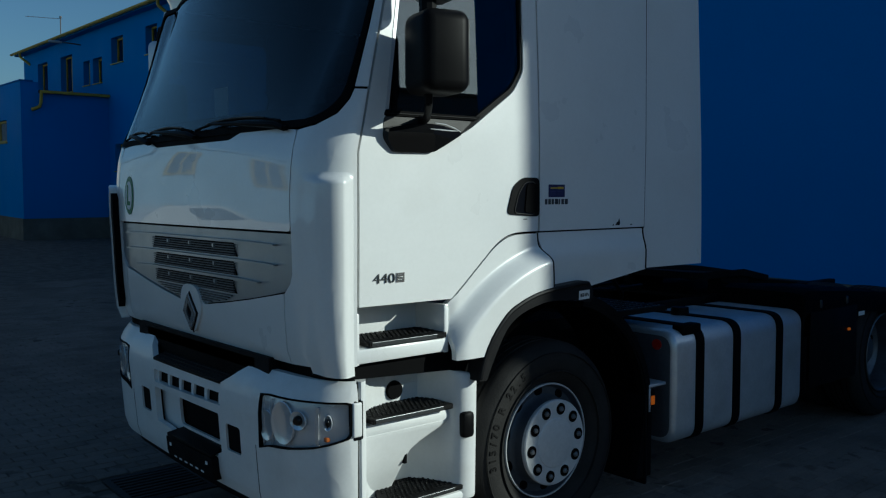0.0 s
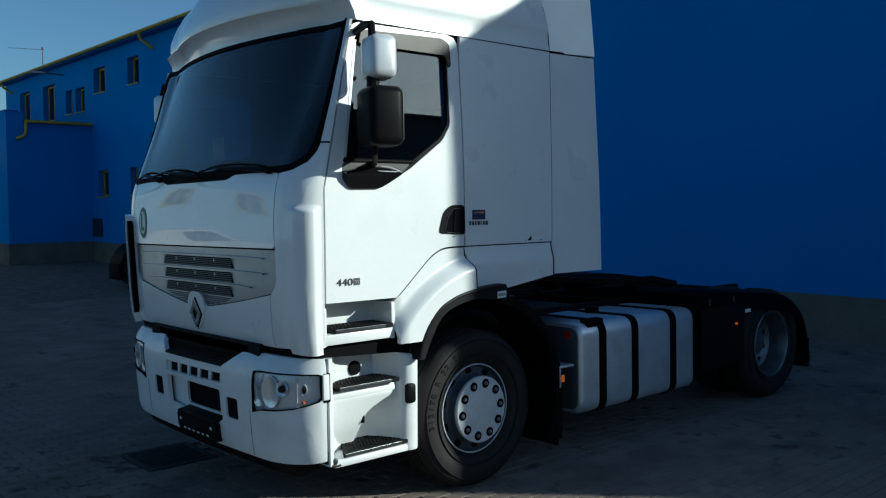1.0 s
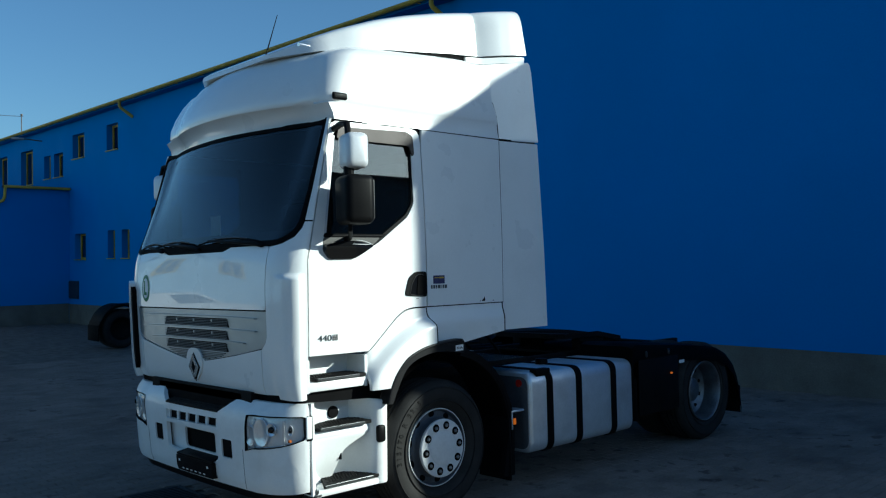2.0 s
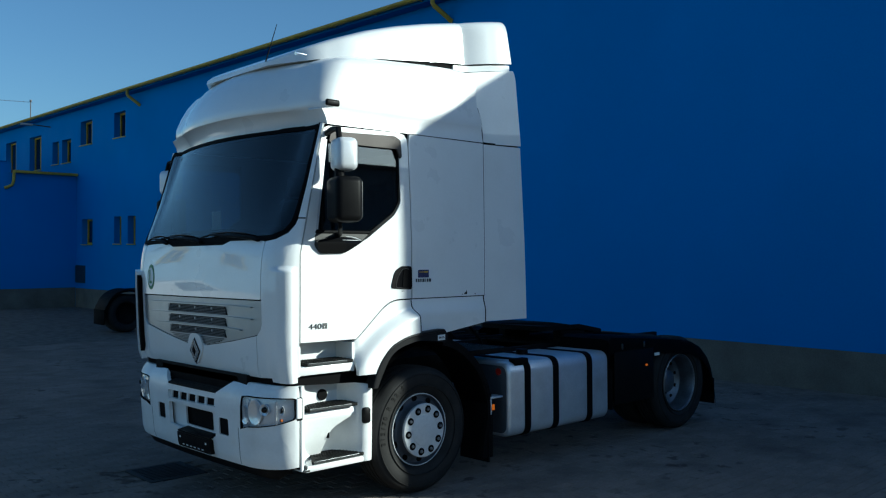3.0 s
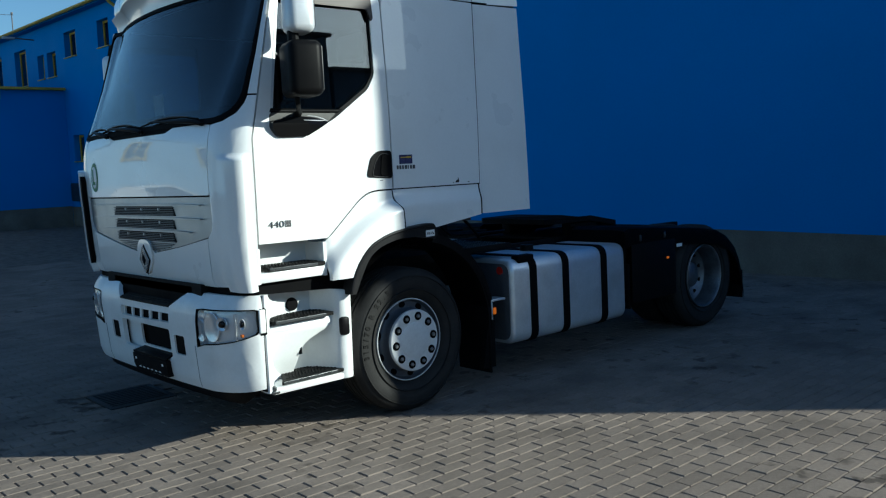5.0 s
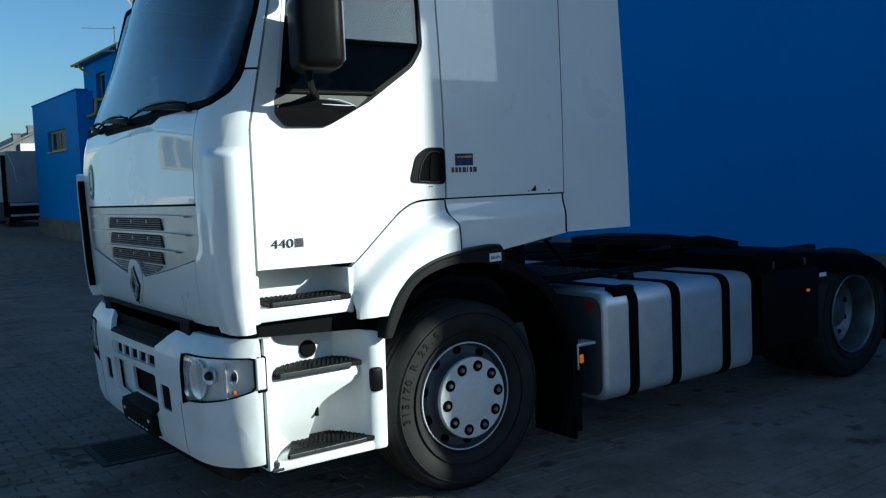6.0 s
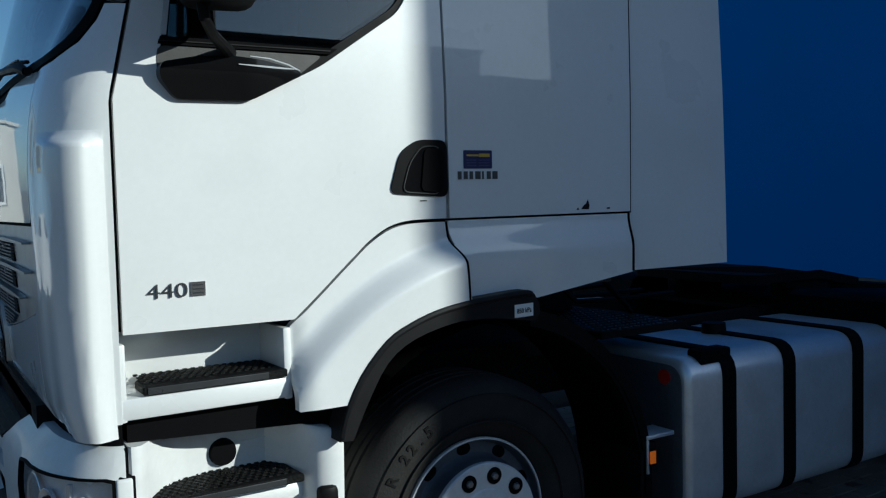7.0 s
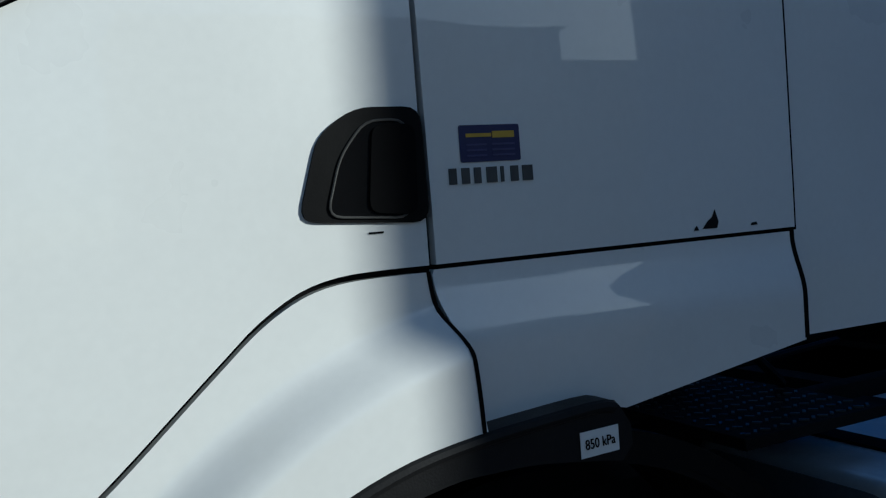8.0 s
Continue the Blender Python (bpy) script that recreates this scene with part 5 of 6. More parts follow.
# entry steps
for s in (-1, 1):
    st = empty("entry_steps", (0, 0, 0))
    st.parent = truck

    def sb(x0, x1, a, b, z0, z1, bevel=0.012, seg=2):
        return (x0, x1, min(s * a, s * b), max(s * a, s * b), z0, z1)

    def step_part(name, rows, mat, label="", bevel=0.012):
        return part(name, boxes(*[sb(*r) for r in rows], bevel=bevel), mat, st, label)

    # rear column: one sweep from the well out to the side
    cheek = bmesh.new()
    loop = [(-0.80, 0.93), (-0.72, 0.962), (-0.665, 1.02), (-0.632, 1.09), (-0.610, 1.155), (-0.594, 1.190), (-0.575, 1.207), (-0.55, 1.214), (-0.52, 1.214), (-0.505, 1.207), (-0.499, 1.19), (-0.499, 0.88), (-0.80, 0.88)]
    rows = []
    for z, d in ((0.35, 0.008), (0.357, 0.002), (0.37, 0.0), (0.60, 0.0), (0.80, 0.0), (0.88, 0.0), (0.902, 0.006), (0.913, 0.016), (0.918, 0.03)):
        rows.append([cheek.verts.new((min(x, -0.499 - d) + 0.02 * (z - 0.4), s * (y - (d * 0.5 if y > 1.18 else 0.0)), z + (0.016 if z > 0.9 else 0.0) * min(1.0, (-0.5 - x) / 0.1))) for x, y in loop])
    for a, b in zip(rows, rows[1:]):
        for k in range(len(loop)):
            cheek.faces.new((a[k], a[(k + 1) % len(loop)], b[(k + 1) % len(loop)], b[k]))
    cheek.faces.new(rows[0])
    cheek.faces.new(rows[-1][::-1])
    part("rear_column", cheek, WHITE_PLASTIC, st, "white curved rear column of the steps", 40)
    step_part("back_panel", [(-1.115, -0.595, 0.90, 0.93, 0.34, 0.95)], WHITE_PLASTIC, "white back of the step well")
    sweep = bmesh.new()
    loop = [(-1.128, 0.93), (-1.128, 1.188), (-1.122, 1.197), (-1.110, 1.198), (-1.092, 1.186), (-1.07, 1.155), (-1.045, 1.115), (-1.01, 1.07), (-0.97, 1.038), (-0.92, 1.016), (-0.86, 1.002), (-0.86, 0.93)]
    rows = [[sweep.verts.new((x, s * y, z + (0.02 * (-0.86 - x) / 0.27 if z > 0.9 else 0.0))) for x, y in loop] for z in (0.362, 0.60, 0.80, 0.945)]
    for a, b in zip(rows, rows[1:]):
        for k in range(len(loop)):
            sweep.faces.new((a[k], a[(k + 1) % len(loop)], b[(k + 1) % len(loop)], b[k]))
    sweep.faces.new(rows[0])
    sweep.faces.new(rows[-1][::-1])
    part("front_column", sweep, WHITE_PLASTIC, st, "white curved front side of the steps", 40)
    step_part("step_gap", [(-1.138, -1.1285, 1.0, 1.186, 0.375, 0.962)], SEAM, "", 0.001)
    step_part("lower_sill", [(-1.10, -0.56, 0.92, 1.205, 0.345, 0.392)], WHITE_PLASTIC, "white lower step sill", 0.016)
    step_part("middle_riser", [(-1.085, -0.60, 0.92, 1.15, 0.69, 0.768)], WHITE_PLASTIC, "white riser under the middle step", 0.03)
    # apron below the middle step: flush on one side, cut away in a curve to a hollow on the other
    ab = bmesh.new()
    edge = [(-0.62, 0.712, 1.150), (-0.628, 0.700, 1.149), (-0.643, 0.692, 1.147), (-0.70, 0.668, 1.142), (-0.765, 0.638, 1.135), (-0.806, 0.608, 1.125), (-0.826, 0.568, 1.112), (-0.833, 0.50, 1.075), (-0.836, 0.44, 1.035), (-0.838, 0.385, 1.005)]
    rows = [[ab.verts.new((-1.09, s * y, z)), ab.verts.new((x - 0.02, s * y, z)), ab.verts.new((x - 0.004, s * (y - 0.006), z - 0.003)), ab.verts.new((x, s * (y - 0.022), z - 0.006)), ab.verts.new((x, s * 0.93, z - 0.006)), ab.verts.new((-1.09, s * 0.93, z))] for x, z, y in edge]
    for a, b in zip(rows, rows[1:]):
        for k in range(6):
            ab.faces.new((a[k], a[(k + 1) % 6], b[(k + 1) % 6], b[k]))
    ab.faces.new(rows[0])
    ab.faces.new(rows[-1][::-1])
    part("step_apron", ab, WHITE_PLASTIC, st, "white apron below the middle step", 40)
    step_part("upper_wall", [(-1.115, -0.60, 0.97, 1.0, 0.74, 0.962)], WHITE_PLASTIC)
    plug = lathe([(0, -0.012), (0.04, -0.012), (0.043, 0.0), (0.043, 0.02), (0, 0.02)], (-0.812, s * 1.004, 0.852), 20)
    part("step_plug", plug, SEAM, st, "round black opening")
    # Thin ridge shaped along the edge of the band's shadow.
    step_part("crease", [(-0.765, -0.645, 0.995, 1.003, 0.872, 0.877)], WHITE_PLASTIC, "", 0.001)
    step_part("catch", [(-0.590, -0.523, 1.185, 1.232, 0.632, 0.752)], BLACK, "black catch on the column", 0.019)
    step_part("slot_mark", [(-0.842, -0.8255, 1.085, 1.118, 0.545, 0.612)], SEAM, "", 0.004)
    step_part("corner_bracket", [(-1.112, -1.055, 1.15, 1.206, 0.352, 0.372), (-1.098, -1.076, 1.17, 1.205, 0.366, 0.402)], BADGE, "scuffed grey bracket", 0.006)
    # top step in the cab body
    step_part("top_riser", [(-1.145, -0.655, 0.95, 1.198, 1.034, 1.098)], WHITE, "white riser of the top step", 0.012)
    step_part("top_wall", [(-1.14, -0.65, 0.96, 0.99, 1.06, 1.27)], WHITE, "white wall behind the top step", 0.006)
    step_part("top_cheek", [(-0.675, -0.65, 0.97, 1.195, 1.03, 1.245)], WHITE, "", 0.006)
    step_part("top_cheek", [(-1.147, -1.125, 0.97, 1.195, 1.03, 1.245)], WHITE, "", 0.006)
    band = bmesh.new()
    ring = [(-1.12, 0.964), (-0.60, 0.936), (-0.49, 0.906), (-0.49, 1.034), (-1.12, 1.034)]
    lo, hi = [band.verts.new((x, s * 0.98, z)) for x, z in ring], [band.verts.new((x, s * 1.145, z)) for x, z in ring]
    band.faces.new(lo)
    band.faces.new(hi[::-1])
    for k in range(5):
        band.faces.new((lo[k], lo[(k + 1) % 5], hi[(k + 1) % 5], hi[k]))
    part("side_band", band, SEAM, st, "black band between cab and steps", 0)
    for x0, x1, y0, y1, z in ((-1.085, -0.668, 1.0, 1.205, 1.10), (-1.062, -0.622, 0.985, 1.195, 0.772), (-1.04, -0.565, 0.96, 1.205, 0.396)):
        cut = 0.09 if z < 0.5 else 0.0
        tb = bmesh.new()
        ring = [(x0, y1), (x1, y1), (x1 - 0.01, y0), (x0 + cut + 0.05, y0), (x0 + cut, y0 + 0.10)]
        lo, hi = [tb.verts.new((x, s * y, z)) for x, y in ring], [tb.verts.new((x, s * y, z + 0.024)) for x, y in ring]
        tb.faces.new(lo[::-1])
        tb.faces.new(hi)
        for k in range(5):
            tb.faces.new((lo[k], lo[(k + 1) % 5], hi[(k + 1) % 5], hi[k]))
        bmesh.ops.bevel(tb, geom=list(tb.edges), offset=0.004, segments=1, affect="EDGES")
        tr = part("step_tread", tb, TREAD, st, "black studded step tread")
        part("edge_strip", boxes(sb(x0 + 0.012, x1 - 0.06, y1 - 0.002, y1 + 0.004, z + 0.003, z + 0.021), bevel=0.001), BADGE, tr, "worn grey edge strip", 0)
        cb = bmesh.new()
        nx, ny = int((x1 - x0 - 0.03) / 0.024), int((y1 - y0 - 0.03) / 0.022)
        for i in range(nx):
            for j in range(ny):
                cx, cy = x0 + 0.02 + i * 0.024 + (j % 2) * 0.012, y0 + 0.02 + j * 0.022
                if cx < x0 + 0.02 + cut * min(1.0, (y1 - cy) / 0.10):
                    continue
                box(cb, cx - 0.006, cx + 0.006, s * cy - 0.006, s * cy + 0.006, z + 0.023, z + 0.028)
        stud = part("studs", cb, TREAD, tr, smooth=0)
        tagged(stud, kind="stuff")


# wheels
def truck_wheel(x, s, rear):
    wheel = empty("wheel", (x, s * 1.04, 0.5))
    wheel.parent = truck

    def P(rows):
        return [(r, y * s) for r, y in rows]

    w = 0.158
    part("tyre", lathe(P([(0.284, 0.09), (0.296, 0.112), (0.335, w - 0.012), (0.39, w + 0.002), (0.43, w), (0.455, w - 0.006), (0.475, 0.135), (0.492, 0.115), (0.500, 0.098), (0.501, 0.075), (0.490, 0.073), (0.490, 0.063), (0.502, 0.061), (0.503, 0.035), (0.491, 0.033), (0.491, 0.023), (0.503, 0.021), (0.503, -0.021), (0.491, -0.023), (0.491, -0.033), (0.503, -0.035), (0.502, -0.061), (0.490, -0.063), (0.490, -0.073), (0.501, -0.075), (0.500, -0.098), (0.492, -0.115), (0.475, -0.135), (0.43, -w), (0.36, -w), (0.30, -0.135), (0.285, -0.10)]), (0, 0, 0), 72), RUBBER, wheel, "black worn truck tyre")
    for r in (0.352, 0.445):
        part("rib", lathe(P([(r - 0.004, w - 0.008), (r - 0.002, w + 0.0045), (r + 0.002, w + 0.0045), (r + 0.004, w - 0.008)]), (0, 0, 0), 64), RUBBER, wheel)
    if not rear:
        rim = part("rim", lathe(P([(0.285, -0.10), (0.280, 0.085), (0.287, 0.104), (0.287, 0.114), (0.282, 0.117), (0.276, 0.112), (0.273, 0.100), (0.270, 0.086), (0.264, 0.078), (0.228, 0.078), (0.216, 0.088), (0.209, 0.11), (0.207, 0.15)]), (0, 0, 0), 64), DISH, wheel, "dark grey steel rim")
        # Rim edge paler than the dish.
        part("rim_edge", lathe(P([(0.278, 0.112), (0.2805, 0.1185), (0.2855, 0.118), (0.288, 0.112), (0.286, 0.100)]), (0, 0, 0), 64), PLATE_SILVER, rim, "bright rim edge")
        part("nut_plate", lathe(P([(0.206, 0.145), (0.212, 0.150), (0.213, 0.165), (0.213, 0.169), (0.208, 0.174), (0.125, 0.174), (0.122, 0.177), (0.118, 0.178), (0, 0.178)]), (0, 0, 0), 48), PLATE_SILVER, wheel, "flat silver wheel plate")
        for k in range(10):
            a = 2 * math.pi * (k + 0.15) / 10
            cx, cz = 0.168 * math.cos(a), 0.168 * math.sin(a)
            cup = part("nut_cup", lathe(P([(0.0, 0.1755), (0.026, 0.1755), (0.027, 0.178), (0.0295, 0.178), (0.0295, 0.170)]), (cx, 0, cz), 16), SEAM, wheel)
            part("nut", lathe(P([(0, 0.189), (0.009, 0.189), (0.0135, 0.182), (0.0135, 0.171)]), (cx, 0, cz), 6), SILVER, cup)
            b = a + math.pi / 10
            hx, hz = 0.245 * math.cos(b), 0.245 * math.sin(b)
            hole = lathe(P([(0, 0.080), (0.024, 0.080), (0.0265, 0.0785), (0.0265, 0.05)]), (0, 0, 0), 14)
            bmesh.ops.transform(hole, verts=hole.verts, matrix=Matrix.Translation((hx, 0, hz)) @ Matrix.Rotation(-b, 4, "Y") @ Matrix.Diagonal((0.85, 1, 1.1, 1)))
            part("hand_hole", hole, SEAM, rim)
    else:
        rim = part("rim", lathe(P([(0.285, -0.10), (0.292, 0.11), (0.306, 0.132), (0.306, 0.142), (0.300, 0.145), (0.288, 0.138), (0.278, 0.115), (0.268, 0.04), (0.262, -0.02), (0.235, -0.045), (0.20, -0.06), (0.17, -0.10), (0.0, -0.10)]), (0, 0, 0), 64), RIM_DIRTY, wheel, "silver deep-dished rear rim")
        part("rim_edge", lathe(P([(0.296, 0.138), (0.300, 0.1465), (0.307, 0.1435), (0.307, 0.132)]), (0, 0, 0), 64), SILVER, rim, "bright rim edge")
        part("hub", lathe(P([(0.125, -0.10), (0.12, 0.0), (0.09, 0.02), (0, 0.022)]), (0, 0, 0), 28), RIM_DIRTY, wheel, "grey axle hub")
        for k in range(10):
            a = 2 * math.pi * k / 10
            part("nut", lathe(P([(0, -0.06), (0.012, -0.06), (0.014, -0.10)]), (0.155 * math.cos(a), 0, 0.155 * math.sin(a)), 6), DARK, wheel)
            hx, hz = 0.225 * math.cos(a + 0.3), 0.225 * math.sin(a + 0.3)
            part("hand_hole", lathe(P([(0, -0.045), (0.02, -0.045), (0.022, -0.06)]), (hx, 0, hz), 12), SEAM, rim)
        inner = lathe(P([(0.285, 0.10), (0.33, w), (0.43, w), (0.475, 0.135), (0.5, 0.09), (0.5, -0.09), (0.475, -0.135), (0.43, -w), (0.33, -w), (0.285, -0.10)]), (0, -s * 0.35, 0), 48)
        part("inner_tyre", inner, RUBBER, wheel)
    if s == -1 and not rear:
        text = "315/70 R 22.5"
        r0 = 0.408
        for i, ch in enumerate(text):
            if ch == " ":
                continue
            a = radians(188 - i * 5.6)
            m = Matrix.Translation((r0 * math.cos(a), -w - 0.0015, r0 * math.sin(a))) @ Matrix.Rotation(math.pi / 2 - a, 4, "Y") @ pose(0, 0, 0, 90, 0, 0)
            lettering("character", ch, 0.054, m, RUBBER_MARK, wheel, "", 0.0025, bold=0.0013)
    return wheel


for s in (-1, 1):
    truck_wheel(0.024, s, False)
    truck_wheel(3.78, s, True)
part("front_axle", bar([(0, -0.95, 0.5), (0, 0.95, 0.5)], 0.07, 10), DARK, truck)
part("rear_axle", bar([(3.78, -0.6, 0.5), (3.78, 0.6, 0.5)], 0.12, 12), DARK, truck)

# chassis
for s in (-1, 1):
    part("frame_rail", boxes((-0.9, 4.45, s * 0.43 - 0.035, s * 0.43 + 0.035, 0.70, 0.97), bevel=0.01), DARK, truck, "dark frame rail")
for x in (-0.6, 0.9, 1.9, 2.7, 4.38):
    part("cross_member", boxes((x - 0.05, x + 0.05, -0.395, 0.395, 0.74, 0.93)), DARK, truck, smooth=0)
part("engine", boxes((-0.9, 0.7, -0.39, 0.39, 0.5, 0.94), bevel=0.05), DARK, truck, "dark engine block under the cab")
walkway = part("walkway", boxes((0.80, 1.30, -0.95, 0.40, 1.02, 1.05), bevel=0.004), DARK, truck, "dark chequer-plate catwalk", 0)
cb = bmesh.new()
for i in range(14):
    for j in range(22):
        x, y = 0.83 + i * 0.033, -0.92 + j * 0.058
        box(cb, x - 0.012, x + 0.012, y - 0.004, y + 0.004, 1.05, 1.054, m=Matrix.Translation((x, y, 0)) @ Matrix.Rotation(radians(45 if (i + j) % 2 else -45), 4, "Z") @ Matrix.Translation((-x, -y, 0)))
tagged(part("chequer_ribs", cb, BADGE, walkway, smooth=0), kind="stuff")
# Added dark box; blocks the sight of the blue wall under the fairing.
part("gearbox_cover", boxes((0.80, 1.15, -0.38, 0.38, 1.052, 1.30), bevel=0.03), DARK, truck, "dark filler box added behind the cab")
fifth = empty("fifth_wheel", (2.85, 0, 0.98))
fifth.parent = truck
fp = bmesh.new()
pts = [(-0.52, -0.40), (-0.46, -0.48), (0.05, -0.5), (0.55, -0.42), (0.64, -0.30), (0.60, -0.14), (0.15, -0.05), (0.15, 0.05), (0.60, 0.14), (0.64, 0.30), (0.55, 0.42), (0.05, 0.5), (-0.46, 0.48), (-0.52, 0.40)]
tp, lo = [], []
for x, y in pts:
    dz = 0.17 - 0.10 * max(0, x - 0.1) / 0.54
    tp.append(fp.verts.new((x, y, dz)))
    lo.append(fp.verts.new((x, y, dz - 0.05)))
fp.faces.new(tp)
fp.faces.new(lo[::-1])
for k in range(len(pts)):
    fp.faces.new((tp[k], lo[k], lo[(k + 1) % len(pts)], tp[(k + 1) % len(pts)]))
part("plate", fp, DARK, fifth, "greasy black coupling plate", 0)
for s in (-1, 1):
    part("pedestal", boxes((-0.2, 0.2, s * 0.40 - 0.06, s * 0.40 + 0.06, -0.03, 0.12), bevel=0.02), DARK, fifth)
part("base_plate", boxes((-0.45, 0.5, -0.47, 0.47, -0.03, -0.005)), DARK, fifth, smooth=0)
part("release_bar", bar([(-0.2, -0.45, 0.08), (-0.15, -0.72, 0.06), (-0.13, -0.78, 0.05)], 0.012, 6), DARK, fifth)
for k, (y, z) in enumerate(((-0.35, 1.6), (-0.12, 1.65), (0.2, 1.6))):
    part("air_line", bar([(0.78, y, z), (0.9, y - 0.05, z - 0.3), (1.05, y - 0.15, 1.12), (1.4, y - 0.1, 1.10), (1.9, y + 0.05, 1.08)], 0.013, 7), BLACK, truck, "black air hose")
part("air_line", bar([(0.72, -0.80, 1.36), (0.95, -0.78, 1.26), (1.15, -0.72, 1.12), (1.3, -0.6, 1.06)], 0.014, 7), BLACK, truck)

# tank
tank = empty("fuel_tank", (1.025, 0, 0.285))
tank.parent = truck


def tank_hoop(stations, grow=0.0):
    """A run of rounded tank outlines, each (x, inset)."""
    bm, rows = bmesh.new(), []
    for x, inset in stations:
        d = inset - grow
        rows.append([bm.verts.new((x, y, z)) for y, z in rounded(rect(-1.205 + d, -0.50 - d, d, 0.66 - d), 0.10 - d * 0.5, 6)])
    for a, b in zip(rows, rows[1:]):
        for k in range(len(a)):
            bm.faces.new((a[k], b[k], b[(k + 1) % len(a)], a[(k + 1) % len(a)]))
    bm.faces.new(rows[0])
    bm.faces.new(rows[-1])
    return bm


part("shell", tank_hoop(((0.0, 0.03), (0.008, 0.014), (0.018, 0.005), (0.032, 0.0), (0.72, -0.002), (1.413, 0.0), (1.427, 0.005), (1.437, 0.014), (1.445, 0.03))), ALU, tank, "bright brushed aluminium tank body", 40)
for x in (0.24, 0.63, 1.133):
    part("strap", tank_hoop(((x - 0.038, 0.0), (x - 0.036, 0.0), (x + 0.036, 0.0), (x + 0.038, 0.0)), 0.009), SEAM, tank, "black tank strap", 40)
# End cap in a darker grey than the shell.
part("end_cap", tank_hoop(((-0.004, 0.038), (-0.002, 0.033), (0.005, 0.033))), TANK_END, tank, "dark grey tank end", 40)
part("red_reflector", lathe([(0, -0.004), (0.03, -0.004), (0.032, 0.004), (0, 0.004)], (0, 0, 0), 16), RED, tank, "red reflector").matrix_local = pose(-0.008, -1.085, 0.575, 0, 0, 90)
part("filler_cap", bar([(0.62, -0.80, 0.65), (0.62, -0.80, 0.71)], [0.06, 0.055], 14), BLACK, tank, "black filler cap")
part("strap_tab", boxes((0.09, 0.27, -1.195, -1.115, 0.625, 0.685), bevel=0.01), SEAM, tank, "torn black strap end")
bracket = part("marker_bracket", boxes((0.80, 0.95, -1.20, -1.08, 0.655, 0.672), (0.80, 0.812, -1.20, -1.10, 0.52, 0.655), bevel=0.004), ALU, truck, "bare metal lamp bracket")
marker = part("marker_lamp", boxes((0.800, 0.855, -1.20, -1.14, 0.545, 0.645), bevel=0.010), BLACK, bracket, "black side marker housing")
part("lens", boxes((0.793, 0.8005, -1.190, -1.160, 0.560, 0.610), (0.812, 0.842, -1.206, -1.199, 0.560, 0.610), bevel=0.003), AMBER_LIT, marker, "small glowing amber lens")
part("battery_box", boxes((2.55, 3.02, -1.12, -0.50, 0.40, 0.90), bevel=0.02), DARK, truck, "dark box ahead of the rear wheel")
part("air_tank", bar([(2.5, 0.75, 0.6), (3.0, 0.75, 0.6)], 0.14, 14), DARK, truck)
part("tank_right", boxes((1.02, 2.46, 0.50, 1.2, 0.29, 0.93), bevel=0.1, seg=4), ALU, truck, "aluminium tank on the far side", 40)

# rear mudguards
for s in (-1, 1):
    guard = empty("rear_mudguard", (3.78, s * 0.9, 0.5))
    guard.parent = truck
    mb = bmesh.new()
    path = [(-1.33, 0.20), (-1.325, 0.48), (-1.30, 0.55), (-1.24, 0.575), (-0.6, 0.53), (0.0, 0.475), (0.22, 0.44), (0.40, 0.37), (0.53, 0.27), (0.60, 0.15), (0.66, -0.03), (0.69, -0.20)]
    rows = []
    for x, z in path:
        rows.append([mb.verts.new((x, s * y, z + dz)) for y, dz in ((-0.30, 0), (0.22, 0), (0.29, -0.012), (0.315, -0.05), (0.318, -0.16))])
    for a, b in zip(rows, rows[1:]):
        for k in range(4):
            mb.faces.new((a[k], a[k + 1], b[k + 1], b[k]))
    bmesh.ops.solidify(mb, geom=list(mb.faces), thickness=0.012)
    part("shell", mb, BLACK, guard, "black plastic mudguard", 40)
    part("front_flap", boxes((-1.255, -1.24, -0.3, 0.3, -0.15, 0.25), bevel=0.004), BLACK, guard)
    part("inner_side", boxes((-1.23, -0.55, s * 0.312 - 0.006, s * 0.312 + 0.003, -0.1, 0.42), bevel=0.002), BLACK, guard)
    part("rear_flap", boxes((0.685, 0.70, -0.3, 0.31, -0.31, -0.02), bevel=0.004), BLACK, guard)
    part("marker_lamp", boxes((-0.695, -0.669, s * 0.318 - 0.012, s * 0.318 + 0.012, 0.243, 0.262), bevel=0.004), AMBER_LIT, guard, "amber side marker")
    part("white_label", boxes((-0.535, -0.445, s * 0.3215 - 0.002, s * 0.3215 + 0.002, 0.334, 0.364)), PAPER, guard, "small white label", 0)
    for x in (-1.10, -0.72):
        part("clip", boxes((x - 0.012, x + 0.012, s * 0.315 - 0.012, s * 0.315 + 0.012, 0.44, 0.495), bevel=0.006), BADGE, guard)
    part("tail_lamp", boxes((0.64, 0.68, -0.2, 0.22, 0.08, 0.20), bevel=0.01), RED, guard, "red tail lamp")

# ---- a second tractor parked further back: its rear end ----
parked = tagged(empty("parked_truck", (4.93, 16.2, ground_z(16.2))), "dark rear end of another parked tractor truck", "truck")
gb = bmesh.new()
rows = []
for x, z in [(-0.625, 0.55), (-0.60, 0.70)] + arc(0.0, 0.54, 0.60, 160, 75, 12) + [(0.5, 1.14), (1.2, 1.12)]:
    rows.append([gb.verts.new((x, y, z - dz)) for y, dz in ((0.45, 0.0), (-0.20, 0.0), (-0.24, 0.015), (-0.25, 0.07))])
for a, b in zip(rows, rows[1:]):
    for k in range(3):
        gb.faces.new((a[k], a[k + 1], b[k + 1], b[k]))
bmesh.ops.solidify(gb, geom=list(gb.faces), thickness=0.015)
